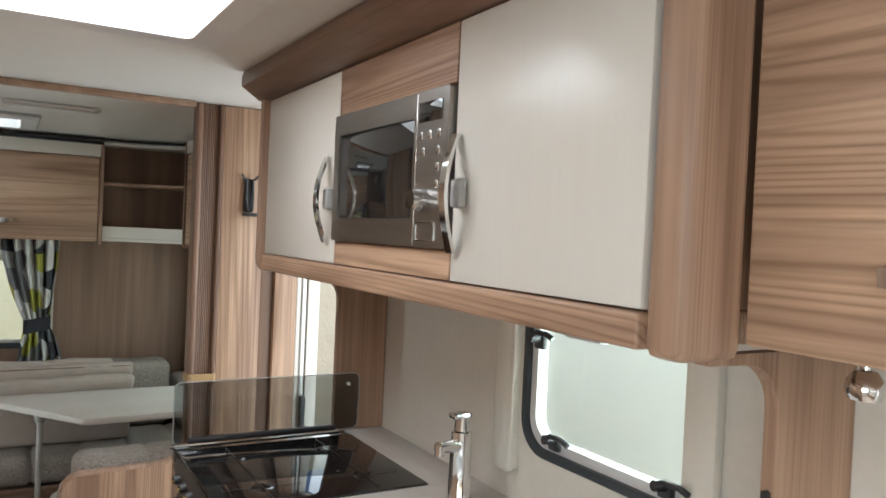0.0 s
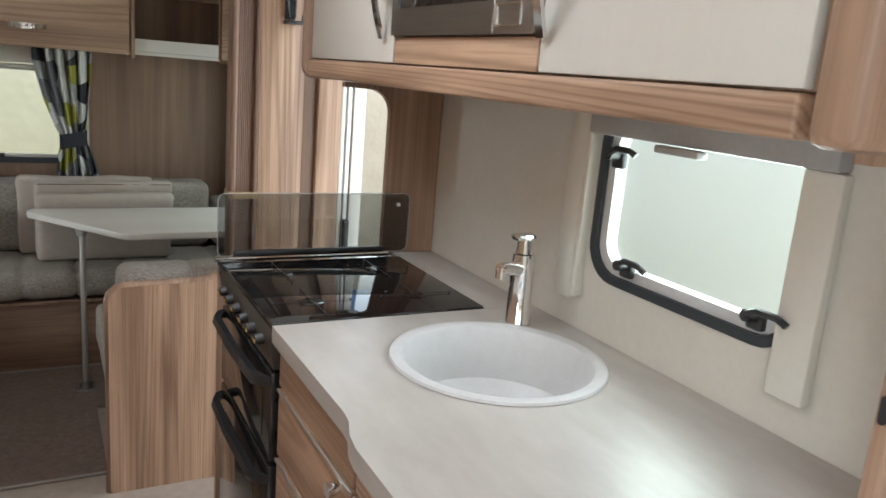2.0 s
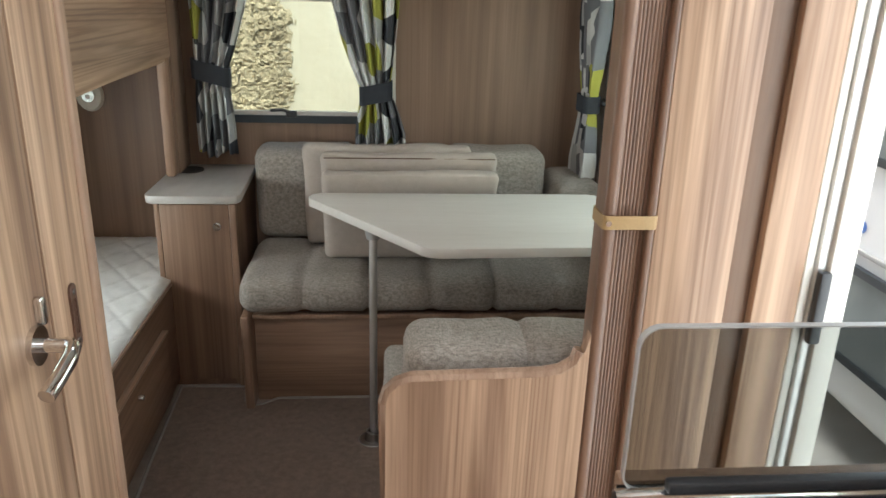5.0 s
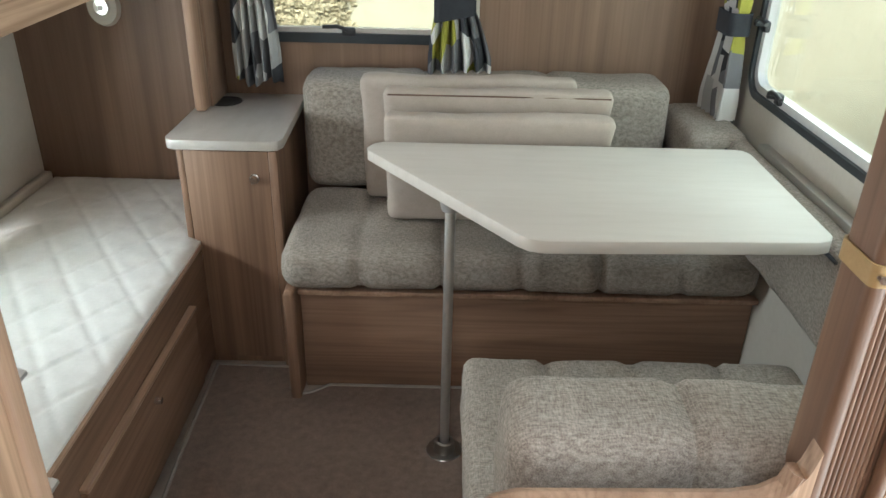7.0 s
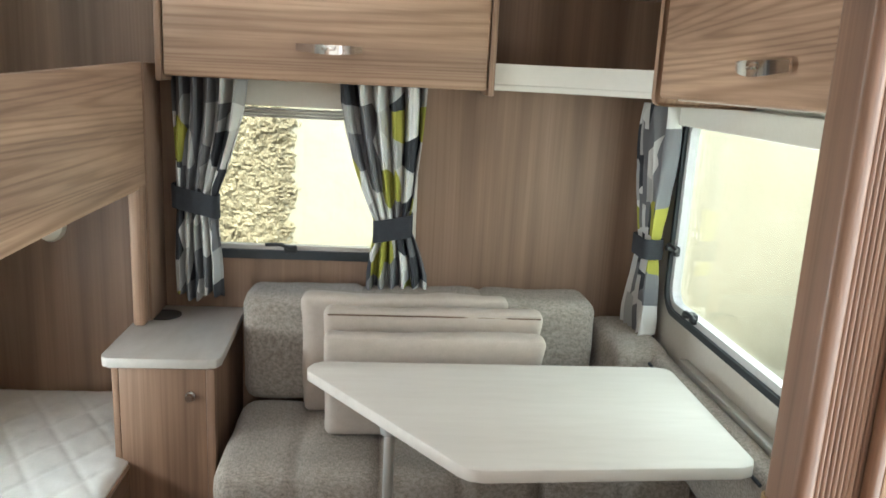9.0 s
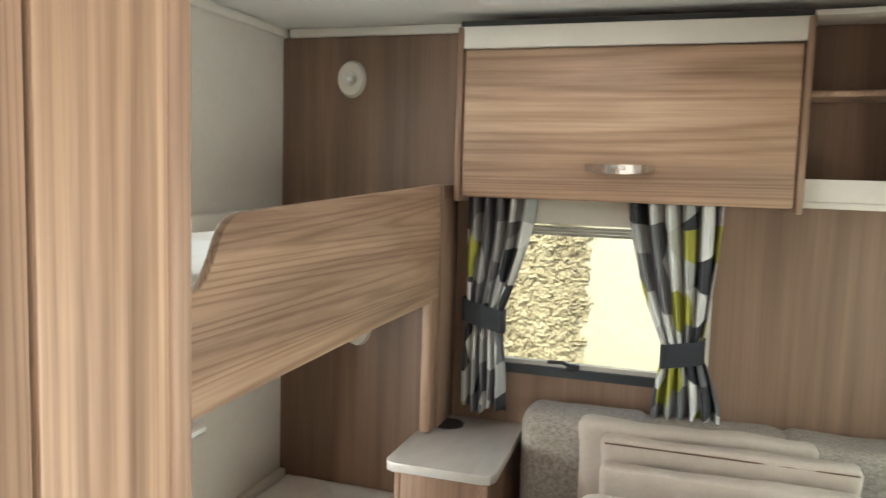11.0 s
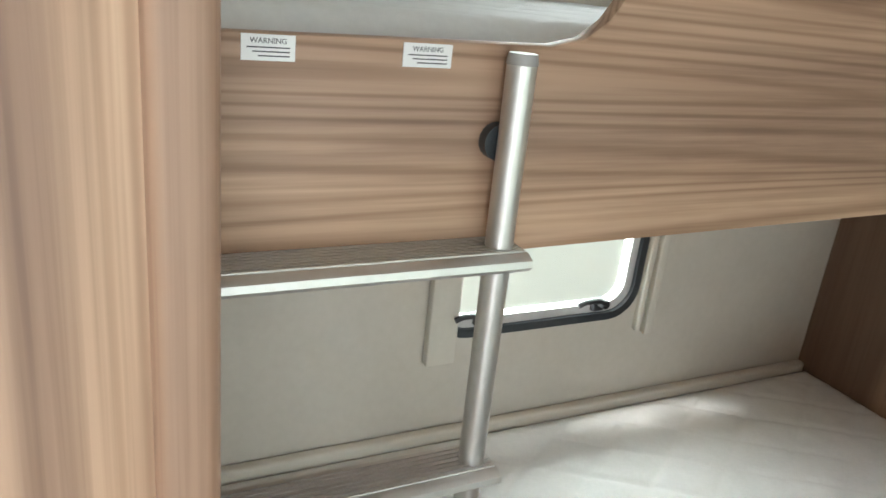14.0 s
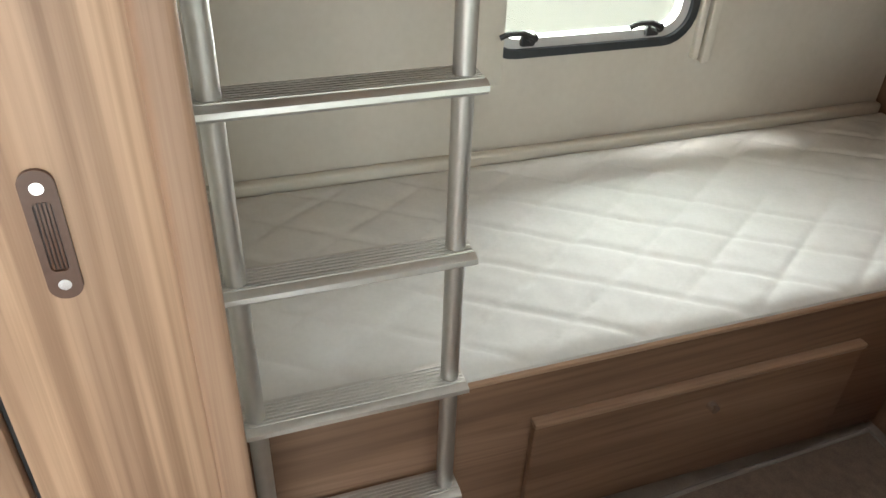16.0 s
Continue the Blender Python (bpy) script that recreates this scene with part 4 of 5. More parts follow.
# entrance door frame
df = tagged(thing("door_1", "open entrance doorway with pale aluminium frame and black lock keep", "door frame", (XR, 2.75, 0)), kind="structure")
for k, (x0, x1, y0) in enumerate(((1.0485, 1.066, 3.046), (1.0665, 1.085, 3.038), (1.0855, 1.13, 3.028))):
    part("frame_strip", box(x0, x1, y0, 3.078, 0.0, 1.86, 0.004), alu if k == 1 else cream_plastic, df)
part("frame_strip", box(1.088, 1.145, 2.440, 2.472, 0.0, 1.86, 0.004), alu, df)
part("head", box(1.088, 1.145, 2.473, 3.027, 1.815, 1.86, 0.004), alu, df)
part("threshold", box(1.06, 1.15, 2.473, 3.027, 0.001, 0.022, 0.004), alu, df)
part("lock_keep", box(1.066, 1.088, 3.018, 3.0375, 0.775, 0.915, 0.005), black_plastic, df, "black lock keep")

# ---------------------------------------------------------------- bunks
bp = thing("upper_bunk", "oak upper bunk with a swept guard board", "bunk bed", (-0.7, 3.8, 1.1))
pts = [(3.001, 1.092), (4.50, 1.118), (4.50, 1.445), (3.50, 1.404)]
pts += [(3.462, 1.400), (3.438, 1.388), (3.420, 1.366), (3.404, 1.335), (3.385, 1.308), (3.362, 1.291), (3.33, 1.284), (3.001, 1.280)]
part("guard_board", prism(bmesh.new(), pts, 'x', -0.428, -0.410, 0.003), oak_y, bp, "swept oak guard board")
part("platform", box(XL + 0.003, -0.43, 3.001, YB - 0.003, 1.10, 1.165, 0.002), oak_y, bp)
part("corner_post", box(-0.462, -0.428, 4.502, 4.56, 0.7035, 1.443, 0.010, 3), trim_wood, bp, "rounded oak corner post")
part("corner_post_back", box(-0.466, -0.424, 4.561, YB - 0.003, 0.7035, 1.443, 0.002), wal_z, bp)
part("ladder_button", rod(bmesh.new(), (-0.4095, 3.285, 1.203), (-0.398, 3.285, 1.203), 0.016, 20), rubber, bp, "round dark grey ladder button")
for y0, y1 in ((3.069, 3.108), (3.193, 3.235)):
    lb = part("warning_label", box(-0.4096, -0.4088, y0, y1, 1.2615, 1.280, 0), paper, bp, "white printed warning label")
    ym = (y0 + y1) / 2
    lettering("lettering", "WARNING", 0.0055, lambda x, y, z, ym=ym: (-0.4086 + z, ym - 0.0135 + x, 1.2738 + y), ink, lb)
    for k, z in enumerate((1.2705, 1.2675, 1.2645)):
        part("print", box(-0.4087, -0.4085, y0 + 0.004 + 0.004 * k, y1 - 0.004, z, z + 0.0009, 0), ink, lb)


def mattress(name, x0, x1, y0, y1, z0, z1, label, seed, deep=1.0):
    """A quilted mattress: diamonds stitched into a soft top, with rounded edges."""
    step = 0.008
    nx, ny = int((x1 - x0) / step), int((y1 - y0) / step)
    bm = bmesh.new()
    grid = []
    for j in range(ny + 1):
        row = []
        for i in range(nx + 1):
            x, y = x0 + (x1 - x0) * i / nx, y0 + (y1 - y0) * j / ny
            p, q = (x * 0.62 + y * 0.42) / 0.085, (x * 0.62 - y * 0.42) / 0.085
            quilt = min(1, 3.6 * abs(math.sin(math.pi * p))) ** 0.8 * min(1, 3.6 * abs(math.sin(math.pi * q))) ** 0.8
            wob = noise.noise(Vector((x * 7, y * 7, seed)))
            edge = min(x - x0, x1 - x, y - y0, y1 - y)
            soft = 1 - max(0, 1 - edge / 0.035) ** 2.2
            z = z1 - 0.010 * deep + 0.0058 * deep * quilt + 0.0045 * deep * wob + 0.0018 * deep * noise.noise(Vector((x * 24, y * 24, seed)))
            row.append(bm.verts.new((x, y, z0 + 0.78 * (z1 - z0) + (z - z0 - 0.78 * (z1 - z0)) * soft)))
        grid.append(row)
    for j in range(ny):
        for i in range(nx):
            bm.faces.new((grid[j][i], grid[j][i + 1], grid[j + 1][i + 1], grid[j + 1][i]))
    rim = [grid[0][i] for i in range(nx)] + [grid[j][nx] for j in range(ny)] + [grid[ny][i] for i in range(nx, 0, -1)] + [grid[j][0] for j in range(ny, 0, -1)]
    side = bmesh.new()
    high = [side.verts.new(v.co) for v in rim]
    low = [side.verts.new((v.co.x, v.co.y, z0)) for v in rim]
    for i in range(len(rim)):
        k = (i + 1) % len(rim)
        side.faces.new((high[k], high[i], low[i], low[k]))
    side.faces.new(low)
    bmesh.ops.recalc_face_normals(side, faces=side.faces[:])
    mt = thing(name, label, "mattress", ((x0 + x1) / 2, (y0 + y1) / 2, z0))
    part("quilted_top", bm, mattress_mat, mt)
    part("border", side, mattress_mat, mt)
    return mt


mattress("mattress", XL + 0.03, -0.470, 3.005, YB - 0.006, 1.166, 1.30, "white quilted mattress on the upper bunk", 3.3, 0.4)
mattress("mattress", XL + 0.032, -0.413, 3.010, YB - 0.006, 0.352, 0.424, "white quilted mattress on the lower bunk", 8.1)
lb = thing("lower_bunk", "brown oak lower bunk base with a drop-down locker door", "bunk bed", (-0.7, 3.7, 0))
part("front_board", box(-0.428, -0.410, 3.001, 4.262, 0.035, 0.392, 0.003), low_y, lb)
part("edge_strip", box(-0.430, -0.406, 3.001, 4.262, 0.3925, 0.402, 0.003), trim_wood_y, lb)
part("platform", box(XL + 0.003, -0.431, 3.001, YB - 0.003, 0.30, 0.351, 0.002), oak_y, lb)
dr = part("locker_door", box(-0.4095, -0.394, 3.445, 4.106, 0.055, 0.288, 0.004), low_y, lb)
part("edge_strip", box(-0.4095, -0.389, 3.443, 4.108, 0.2885, 0.300, 0.004), trim_wood_y, dr, "lighter rounded top lip")
part("knob", rod(bmesh.new(), (-0.394, 3.788, 0.238), (-0.380, 3.788, 0.238), 0.010, 18, 0.008), chrome, dr, "small chrome push button")
part("piping", box(XL + 0.002, XL + 0.028, 3.005, YB - 0.005, 0.36, 0.432, 0.008, 3), cream_plastic, lb, "cream padded strip along the wall")
part("piping", box(XL + 0.002, XL + 0.028, 3.005, YB - 0.005, 1.17, 1.345, 0.010, 3), cream_plastic, bp, "cream padded strip along the wall")

lad = thing("ladder", "satin aluminium bunk ladder leaning on the upper bunk", "ladder", (-0.33, 3.14, 0))


def lad_x(z):
    return -0.389 + (1.27 - z) * 0.014


for y in (3.028, 3.289):
    pole = part("pole", rod(bmesh.new(), (lad_x(0.01), y, 0.01), (lad_x(1.270), y, 1.270), 0.0125, 18), alu, lad)
    part("cap", rod(bmesh.new(), (lad_x(1.270), y, 1.270), (lad_x(1.279), y, 1.279), 0.0135, 18, 0.012), grey_plastic, pole, "grey plastic cap")
for z in (1.112, 0.890, 0.672, 0.460, 0.240):
    x = lad_x(z)
    bm = prism(bmesh.new(), [(x - 0.026, z - 0.006), (x - 0.026, z + 0.001), (x + 0.020, z + 0.001), (x + 0.028, z - 0.003), (x + 0.029, z - 0.009), (x + 0.024, z - 0.014), (x + 0.016, z - 0.012), (x + 0.012, z - 0.006)], 'y', 3.001, 3.308)
    rung = part("rung", bm, alu, lad)
    for k in range(7):
        part("rib", box(x - 0.022 + k * 0.006, x - 0.0195 + k * 0.006, 3.003, 3.306, z + 0.001, z + 0.0026, 0), alu, rung)


def round_lamp(x, z):
    s = thing("bunk_lamp", "round white and chrome bunk lamp on the wood wall", "lamp", (x, YB, z))
    bm = bmesh.new()
    rod(bm, (x, YB - 0.001, z), (x, YB - 0.018, z), 0.050, 36, 0.044)
    for v in bm.verts:
        v.co.z = z + (v.co.z - z) * 1.2
    part("rim", bm, cream_plastic, s)
    part("lens", rod(bmesh.new(), (x, YB - 0.018, z), (x, YB - 0.026, z), 0.026, 28, 0.022), chrome, s)
    part("switch", box(x - 0.008, x + 0.008, YB - 0.030, YB - 0.026, z - 0.010, z + 0.004, 0.002), white_plastic, s)


round_lamp(-0.80, 1.775)
round_lamp(-0.765, 0.955)

# ---------------------------------------------------------------- side cabinet
sc = thing("side_cabinet", "narrow brown oak bedside cabinet with pale top", "cabinet", (-0.32, 4.5, 0))
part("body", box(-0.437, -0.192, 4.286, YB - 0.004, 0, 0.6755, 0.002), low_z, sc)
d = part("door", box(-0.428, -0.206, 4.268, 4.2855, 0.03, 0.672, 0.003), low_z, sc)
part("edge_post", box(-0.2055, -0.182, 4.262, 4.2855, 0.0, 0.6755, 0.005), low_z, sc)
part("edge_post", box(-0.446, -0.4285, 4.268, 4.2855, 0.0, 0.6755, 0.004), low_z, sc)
bm = rod(bmesh.new(), (-0.246, 4.268, 0.598), (-0.246, 4.262, 0.598), 0.014, 20)
rod(bm, (-0.246, 4.262, 0.598), (-0.246, 4.246, 0.598), 0.011, 20, 0.009)
part("knob", bm, chrome, d, "chrome push knob")
part("top", prism(bmesh.new(), [(-0.475, YB - 0.004), (-0.475, 4.288), (-0.467, 4.268), (-0.448, 4.256), (-0.200, 4.256), (-0.178, 4.265), (-0.168, 4.288), (-0.182, YB - 0.004)], 'z', 0.676, 0.703, 0.004), worktop_mat, sc)
part("cup_hole", ring(bmesh.new(), rounded(-0.455, -0.355, 4.565, 4.665, 0.0499, 8), rounded(-0.449, -0.361, 4.571, 4.659, 0.0439, 8), 'z', 0.7032, 0.706), black_plastic, sc, "black cup-holder ring")
part("cup_floor", prism(bmesh.new(), rounded(-0.449, -0.361, 4.571, 4.659, 0.0439, 8), 'z', 0.7031, 0.7038), black_plastic, sc)


# ---------------------------------------------------------------- dinette
def cushion(bm, x0, x1, y0, y1, z0, z1, n, bevel=0.03):
    """One padded block with rounded edges and n tufted sections along x."""
    lo, hi = Vector((x0, y0, z0)), Vector((x1, y1, z1))
    size = hi - lo
    count = [max(6, int(d / 0.018)) for d in size]
    r = bevel
    for axis in range(3):
        u, v = (axis + 1) % 3, (axis + 2) % 3
        for side in (0, 1):
            grid = []
            for j in range(count[v] + 1):
                row = []
                for i in range(count[u] + 1):
                    p = lo.copy()
                    p[axis] += size[axis] * side
                    p[u] += size[u] * i / count[u]
                    p[v] += size[v] * j / count[v]
                    q = Vector([min(max(p[k], lo[k] + r), hi[k] - r) for k in range(3)])
                    out = (p - q).normalized()
                    p = q + out * r
                    bulge = noise.noise(Vector((p.x * 9, p.y * 9, p.z * 9))) * 0.005 + noise.noise(p * 30) * 0.0015
                    seam = min((abs(p.x - (x0 + size.x * k / n)) for k in range(1, n)), default=1.0)
                    p += out * (bulge - 0.013 * math.exp(-(seam / 0.011) ** 2))
                    row.append(bm.verts.new(p))
                grid.append(row)
            for j in range(count[v]):
                for i in range(count[u]):
                    bm.faces.new((grid[j][i], grid[j][i + 1], grid[j + 1][i + 1], grid[j + 1][i]))
    bmesh.ops.remove_doubles(bm, verts=bm.verts[:], dist=0.0012)
    bmesh.ops.recalc_face_normals(bm, faces=bm.faces[:])
    return bm


rb = thing("bench_seat", "grey tweed dinette bench on a brown oak base", "bench", (0.4, 4.4, 0))
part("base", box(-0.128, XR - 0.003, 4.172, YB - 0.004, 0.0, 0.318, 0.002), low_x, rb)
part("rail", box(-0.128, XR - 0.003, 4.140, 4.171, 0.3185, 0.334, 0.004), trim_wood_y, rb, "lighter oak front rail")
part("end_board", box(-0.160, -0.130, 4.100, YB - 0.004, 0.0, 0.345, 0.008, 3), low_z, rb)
part("seat", cushion(bmesh.new(), -0.165, XR - 0.02, 4.100, 4.56, 0.346, 0.474, 6, 0.05), tweed_mat, rb, "tufted seat cushion")
bk = part("backrest", cushion(bmesh.new(), -0.160, 0.90, 4.515, YB - 0.012, 0.469, 0.802, 3, 0.045), tweed_mat, rb)

fb = thing("bench_seat", "grey tweed dinette bench backing onto an oak panel", "bench", (0.65, 3.3, 0))
part("base", box(0.325, XR - 0.003, 3.08, 3.60, 0.0, 0.302, 0.002), oak_x, fb)
part("seat", cushion(bmesh.new(), 0.300, XR - 0.12, 3.19, 3.692, 0.303, 0.458, 4), tweed_mat, fb, "tufted seat cushion")
bmc = cushion(bmesh.new(), 0.335, 1.02, 3.095, 3.250, 0.456, 0.742, 3, 0.04)
part("backrest", bmc, tweed_mat, fb)
pts = [(0.30, 0.0), (0.662, 0.0), (0.662, 0.800), (0.655, 0.77), (0.640, 0.742), (0.615, 0.725), (0.58, 0.718), (0.345, 0.712), (0.322, 0.704), (0.306, 0.688), (0.30, 0.665)]
part("end_board", prism(bmesh.new(), pts, 'y', 3.018, 3.044, 0.0), oak_z, fb, "oak end board with rounded corner")
bm = tube(bmesh.new(), [(u, 3.031, v) for u, v in [(0.300, 0.001)] + pts[:2:-1] + [(0.655, 0.79)]][:1] + [(u, 3.031, v) for u, v in pts[:3:-1]] + [(0.648, 3.031, 0.765)], 0.0135, 8)
part("edging", bm, trim_wood, fb, "rounded lighter edging")

wb = thing("side_bolster", "grey tweed padded bolster along the dinette wall", "cushion", (1.05, 3.9, 0.456))
part("pad", cushion(bmesh.new(), XR - 0.085, XR - 0.012, 3.68, 4.50, 0.470, 0.70, 1, 0.03), tweed_mat, wb)
part("piping", tube(bmesh.new(), [(XR - 0.086, 3.70, 0.676), (XR - 0.087, 4.09, 0.677), (XR - 0.086, 4.48, 0.676)], 0.004, 6), tie_mat, wb, "thin dark line along the seam")
cb = thing("corner_bolster", "grey tweed corner backrest cushion", "cushion", (0.99, 4.6, 0.456))
part("pad", cushion(bmesh.new(), 0.915, XR - 0.015, 4.36, YB - 0.015, 0.470, 0.715, 1, 0.04), tweed_mat, cb)

tb = thing("dinette_table", "pale laminate dinette table with a cut corner and one metal leg", "table", (0.5, 3.9, 0))
pts = [(0.070, 4.118), (0.072, 4.098), (0.392, 3.655), (0.412, 3.636), (0.442, 3.628), (0.945, 3.648), (0.970, 3.658), (0.983, 3.682), (0.988, 4.13), (0.978, 4.152), (0.955, 4.162), (0.105, 4.162), (0.082, 4.148)]
part("tabletop", prism(bmesh.new(), pts, 'z', 0.717, 0.745, 0.005), table_mat, tb)
part("leg", rod(bmesh.new(), (0.270, 3.905, 0.01), (0.270, 3.905, 0.715), 0.0115, 20), alu, tb)
part("leg_collar", rod(bmesh.new(), (0.270, 3.905, 0.68), (0.270, 3.905, 0.7165), 0.020, 20, 0.026), grey_plastic, tb)
bm = bmesh.new()
lathe(bm, [(0.046, 0.0095), (0.044, 0.0125), (0.028, 0.0135), (0.024, 0.040), (0.016, 0.042)], (0.270, 3.905), 28)
part("floor_socket", bm, steel, tb)
part("wall_rail", box(XR - 0.028, XR - 0.002, 3.5, 4.3, 0.694, 0.716, 0.003), alu, tb, "metal wall rail")

# spare cushions stacked between the table and the backrest


def spare(x0, x1, y0, y1, z0, z1, lean, label, seam=False):
    c = thing("spare_cushion", label, "cushion", ((x0 + x1) / 2, (y0 + y1) / 2, z0), "spare cushions")
    bm = cushion(bmesh.new(), x0, x1, y0, y1, z0, z1, 1, 0.022)
    for v in bm.verts:
        v.co.y += (v.co.z - z0) * lean
        v.co.z += 0.004 * noise.noise(v.co * 9)
    part("pad", bm, beige_fabric, c)
    if not seam:
        return
    # thin brown tube drawn for the shadow line under the top edge
    bm = bmesh.new()
    zz = z1 - 0.012
    for yy in (y0 + 0.003,):
        tube(bm, [(x0 + 0.01, yy + (zz - z0) * lean, zz), (x0 + (x1 - x0) / 2, yy + (zz - z0) * lean - 0.001, zz + 0.001), (x1 - 0.01, yy + (zz - z0) * lean, zz)], 0.0022, 6)
    part("piping", bm, brown_plastic, c, "thin dark line along the seam")


spare(0.103, 0.672, 4.285, 4.358, 0.476, 0.802, -0.33, "beige upholstered spare cushion standing on the bench")
spare(0.098, 0.676, 4.361, 4.432, 0.476, 0.846, -0.30, "beige spare cushion with drawn-in seam shadow behind the table", True)
spare(0.028, 0.602, 4.436, 4.508, 0.476, 0.850, -0.20, "beige spare cushion leaning on the backrest")

# ---------------------------------------------------------------- rear lockers and shelves
rl = thing("overhead_locker", "oak overhead locker with horizontal grain above the rear window", "locker", (0.08, 4.6, 1.42))
LY = 4.575
part("body", box(-0.372, 0.528, LY, YB - 0.003, 1.418, 1.895, 0.002), oak_x, rl)
d = part("door", box(-0.370, 0.526, LY - 0.020, LY - 0.001, 1.412, 1.833, 0.008, 3), oak_x, rl)
part("fascia", box(-0.386, 0.543, LY - 0.022, LY - 0.001, 1.8365, 1.898, 0.003), band_mat, rl, "cream fascia strip")
# black strip stands in for the shade between fascia and ceiling
part("top_gap", box(-0.386, 0.543, LY - 0.010, LY + 0.05, 1.8985, 1.916, 0.001), black_plastic, rl, "black strip standing in for the gap's shade")
for x0, x1 in ((-0.390, -0.3725), (0.5285, 0.546)):
    part("side", box(x0, x1, LY - 0.026, YB - 0.003, 1.398, 1.897, 0.005), trim_wood, rl)


def grip(parent, p0, p1, out):
    """A chrome locker grip: a flat bowed bar with a push button."""
    p0, p1, out = Vector(p0), Vector(p1), Vector(out)
    bm = bmesh.new()
    loops = []
    for k in range(13):
        s = k / 12
        c = p0.lerp(p1, s) + out * (0.008 + 0.014 * math.sin(math.pi * s))
        h = 0.008 + 0.008 * math.sin(math.pi * s)
        loops.append([bm.verts.new(c + Vector((0, 0, dz)) + out * do) for dz, do in ((0.010, 0), (-h, 0), (-h, 0.004), (0.010, 0.006))])
    for a, b in zip(loops, loops[1:]):
        for k in range(4):
            bm.faces.new((a[k], a[(k + 1) % 4], b[(k + 1) % 4], b[k]))
    bm.faces.new(loops[0])
    bm.faces.new(loops[-1])
    bmesh.ops.recalc_face_normals(bm, faces=bm.faces[:])
    h = part("handle", bm, chrome, parent, "chrome bowed grip")
    mid = (p0 + p1) / 2
    q = mid + out * 0.026
    part("push_button", box(q.x - 0.02, q.x + 0.02, q.y - 0.02 * abs(out.x) - 0.003, q.y + 0.02 * abs(out.x) + 0.003, q.z - 0.005, q.z + 0.007, 0.002) if abs(out.y) > 0.5 else
         box(q.x - 0.003, q.x + 0.003, q.y - 0.02, q.y + 0.02, q.z - 0.005, q.z + 0.007, 0.002), chrome, h)


grip(d, (-0.01, LY - 0.020, 1.505), (0.172, LY - 0.020, 1.505), (0, -1, 0))

sh = thing("corner_shelf", "open corner shelves with cream curved front edge", "shelf", (0.8, 4.6, 1.41))


def curved_front(y_left, y_right, n=10):
    return [(0.547 + (XR - 0.004 - 0.547) * k / n, y_left + (y_right - y_left) * (k / n) ** 2.4) for k in range(n + 1)]


for name, z0, z1, ml in (("shelf_board", 1.415, 1.432, band_mat), ("shelf_board", 1.698, 1.714, trim_wood_y)):
    part(name, prism(bmesh.new(), [(XR - 0.004, YB - 0.004), (0.547, YB - 0.004)] + curved_front(4.575, 4.20), 'z', z0, z1, 0.003), ml, sh)
fr = curved_front(4.572, 4.195)
bk2 = [(x, y + 0.012) for x, y in fr]
part("front_lip", prism(bmesh.new(), fr + bk2[::-1], 'z', 1.4325, 1.490), band_mat, sh, "cream curved lip")
# added board close under the ceiling, keeps rooflight off the shelf interior
part("shade_board", prism(bmesh.new(), [(XR - 0.004, YB - 0.004), (0.547, YB - 0.004)] + curved_front(4.575, 4.20), 'z', 1.902, 1.916, 0.002), band_mat, sh)
part("back", box(0.547, XR - 0.004, YB - 0.0035, YB - 0.001, 1.433, 1.901, 0), wal_z, sh)

dl = thing("overhead_locker", "oak overhead locker with chrome grip above the dinette window", "locker", (0.97, 3.6, 1.42))
part("body", box(0.872, XR - 0.003, 3.08, 4.085, 1.428, 1.90, 0.002), oak_y, dl)
d = part("door", box(0.852, 0.871, 3.10, 4.075, 1.424, 1.846, 0.008, 3), oak_y, dl)
part("fascia", box(0.850, 0.871, 3.085, 4.09, 1.8495, 1.908, 0.003), band_mat, dl, "cream fascia strip")
part("side", box(0.846, XR - 0.003, 4.0855, 4.103, 1.405, 1.906, 0.02, 3), trim_wood, dl)
part("underside", box(0.90, XR - 0.003, 3.10, 4.08, 1.420, 1.4275, 0.001), band_mat, dl)
grip(d, (0.852, 3.50, 1.488), (0.852, 3.68, 1.488), (-1, 0, 0))

grip(ld, (0.800, 0.60, 1.508), (0.800, 0.782, 1.508), (-1, 0, 0))

# ceiling light at the dinette
cl = thing("ceiling_light", "slim white ceiling light near the dinette", "lamp", (0.25, 3.55, ZC))
part("frame", box(0.10, 0.42, 3.50, 3.58, ZC - 0.014, ZC - 0.001, 0.004), alu, cl)
part("diffuser", box(0.12, 0.40, 3.51, 3.57, ZC - 0.022, ZC - 0.0142, 0.004), white_plastic, cl)

# ---------------------------------------------------------------- outside
structure("ground", box(-60, 60, -60, 60, -0.75, -0.70, 0), gravel, "grey gravel yard")
bw = thing("boundary_wall", "cream rendered boundary wall with a rough pebbledash section", "wall", (0, 7.9, -0.7))
part("render", box(-0.60, 9.0, 7.6, 7.9, -0.70, 3.2, 0.01), render_mat, bw)
bm = bmesh.new()
nx, nz = 170, 280
grid = [[bm.verts.new((-2.6 + 2.35 * i / nx, 7.56 + 0.03 * noise.noise(Vector((i * 0.9, k * 0.9, 0))) + 0.02 * noise.noise(Vector((i * 0.3, k * 0.3, 4))) + max(0, (-2.6 + 2.35 * i / nx) + 0.48 + 0.10 * noise.noise(Vector((k * 0.09, 2, 0)))) * 0.35, -0.7 + 3.9 * k / nz)) for i in range(nx + 1)] for k in range(nz + 1)]
for k in range(nz):
    for i in range(nx):
        bm.faces.new((grid[k][i], grid[k][i + 1], grid[k + 1][i + 1], grid[k + 1][i]))
part("pebbledash", bm, pebble_mat, bw, "rough pebbledash facing")
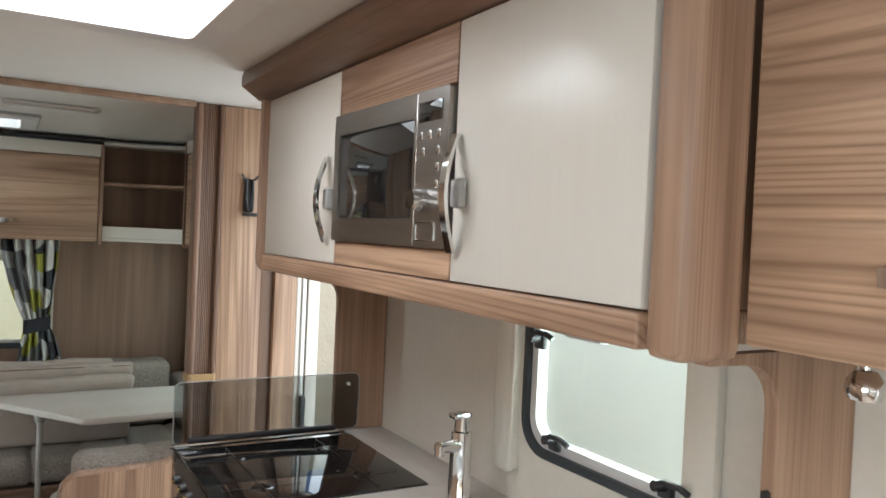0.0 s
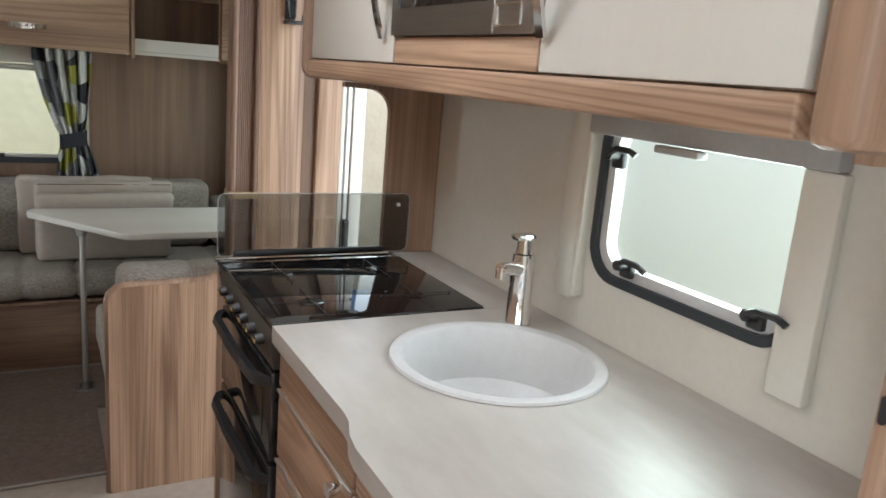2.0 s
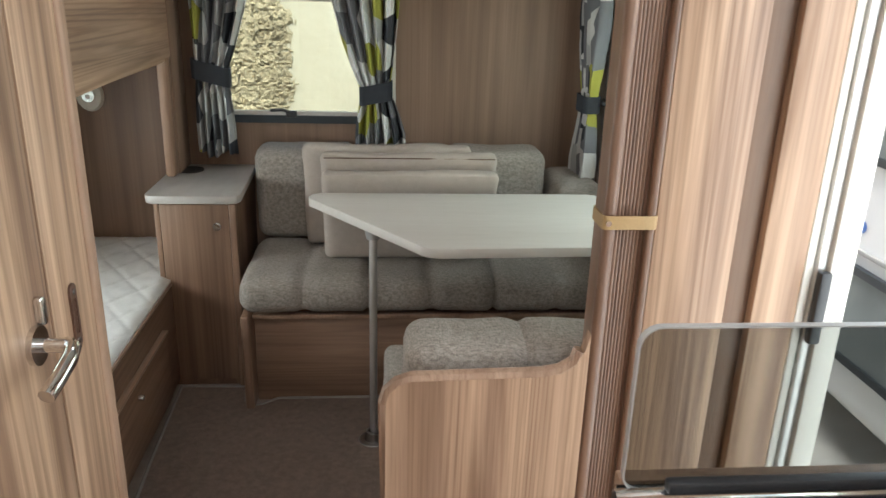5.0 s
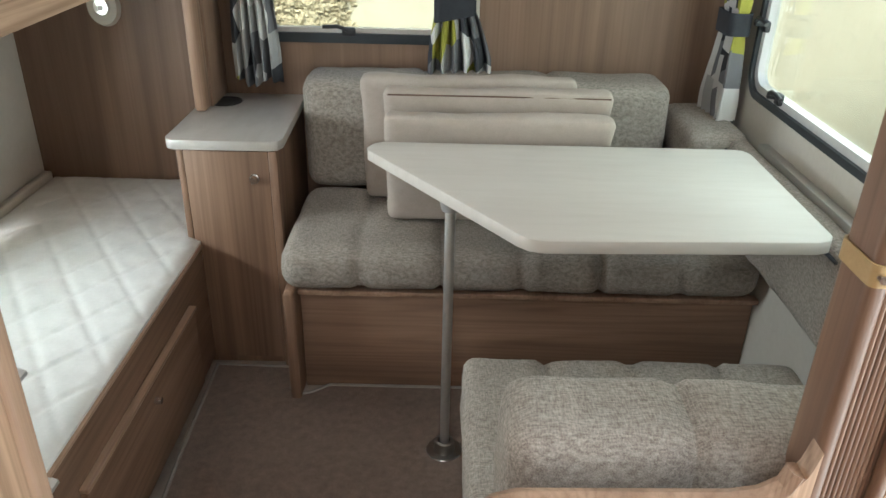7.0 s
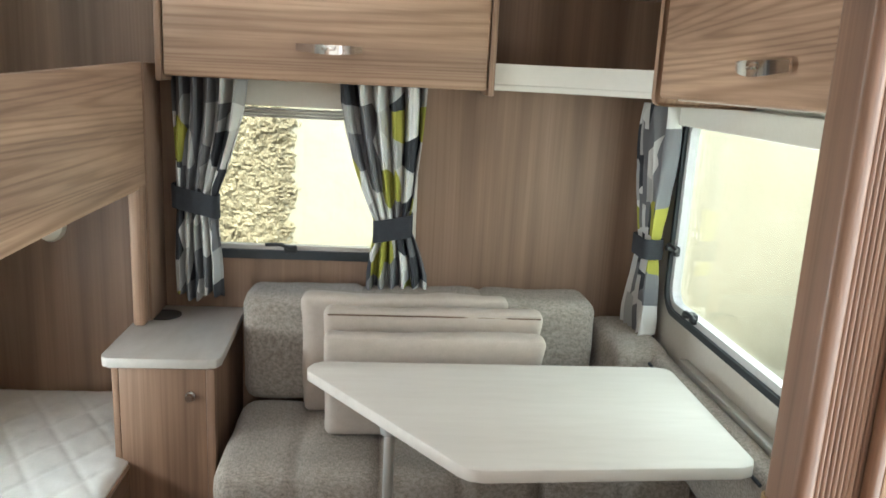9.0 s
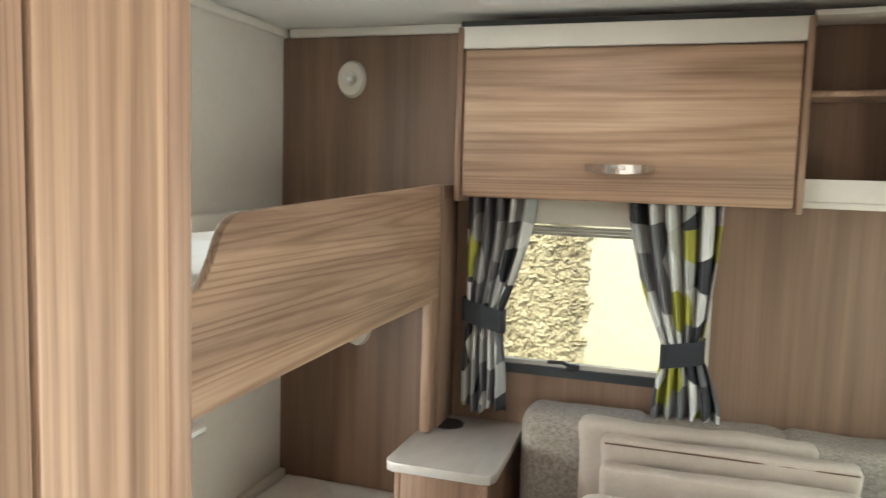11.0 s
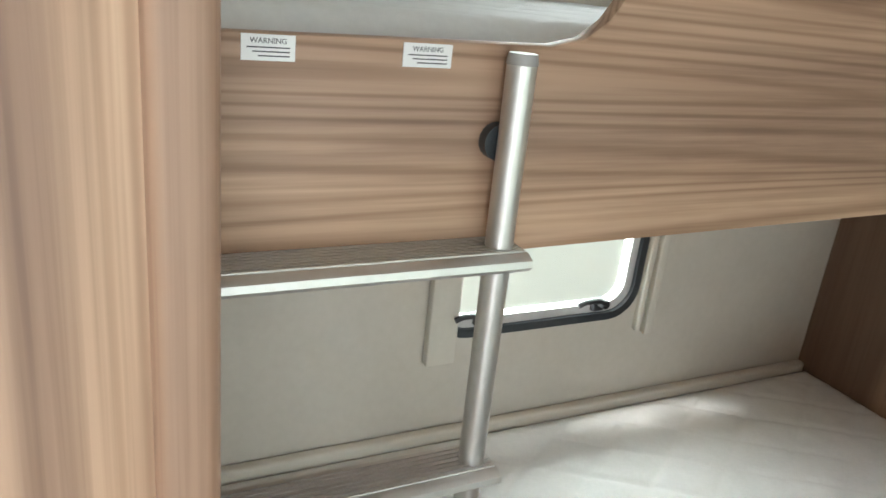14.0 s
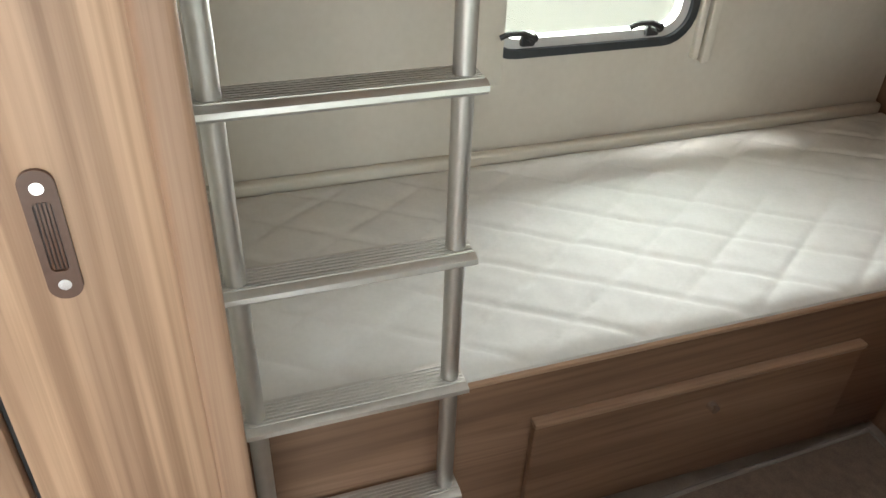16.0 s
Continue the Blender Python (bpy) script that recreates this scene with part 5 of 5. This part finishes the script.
part("core", box(-6, -0.601, 7.66, 7.9, -0.70, 3.2, 0), render_mat, bw)
bm = bmesh.new()
for x0, z0, x1, z1 in ((0.35, 1.5, 0.55, 0.9), (0.55, 0.9, 0.75, 0.3), (0.55, 0.9, 0.42, 1.0), (1.2, 1.8, 1.3, 0.2)):
    tube(bm, [(x0, 7.599, z0), ((x0 + x1) / 2 + 0.05, 7.599, (z0 + z1) / 2), (x1, 7.599, z1)], 0.010, 5)
part("crack", bm, gravel, bw, "fine dark cracks")

nb = thing("caravan", "white neighbouring caravan with smoked windows and blue lettering", "caravan", (3.5, 3.3, -0.7))
NX = 2.4
part("body", box(NX, NX + 2.2, 0.2, 5.75, -0.45, 2.05, 0.10, 4), caravan_white, nb)
for y0, y1, z0, z1, nm in ((3.95, 5.03, 0.70, 1.17, "window"), (3.9, 5.02, -0.20, 0.25, "window")):
    w = part(nm, ring(bmesh.new(), rounded(y0, y1, z0, z1, 0.09), rounded(y0 + 0.035, y1 - 0.035, z0 + 0.035, z1 - 0.035, 0.07), 'x', NX - 0.03, NX - 0.001), rubber, nb, "smoked window with dark surround")
    part("pane", prism(bmesh.new(), rounded(y0 + 0.03, y1 - 0.03, z0 + 0.03, z1 - 0.03, 0.07), 'x', NX - 0.018, NX - 0.002), tinted_mat, w)
part("awning_rail", box(NX - 0.02, NX - 0.001, 0.5, 5.3, 0.305, 0.325, 0.003), grey_plastic, nb)
part("marker_lamp", rod(bmesh.new(), (NX - 0.001, 5.12, 0.045), (NX - 0.03, 5.12, 0.045), 0.045, 20, 0.035), amber, nb)
part("wheel", rod(bmesh.new(), (NX - 0.01, 3.0, -0.40), (NX + 0.18, 3.0, -0.40), 0.30, 36), black_plastic, nb)
lettering("lettering", "0-6", 0.20, lambda x, y, z: (NX - 0.004 + z, 5.19 - x * 1.45, 0.385 + y * 0.85), blue_ink, nb)
# invented white backdrop for the bunk windows, made tall to block sun
nb2 = thing("caravan", "added white caravan as bunk window backdrop and sun block", "caravan", (-4.0, 2.5, -0.7))
part("body", box(-5.1, -2.9, -1.8, 6.4, -0.45, 2.6, 0.10, 4), caravan_white, nb2)
part("wheel", rod(bmesh.new(), (-2.89, 2.5, -0.40), (-3.08, 2.5, -0.40), 0.30, 36), black_plastic, nb2)
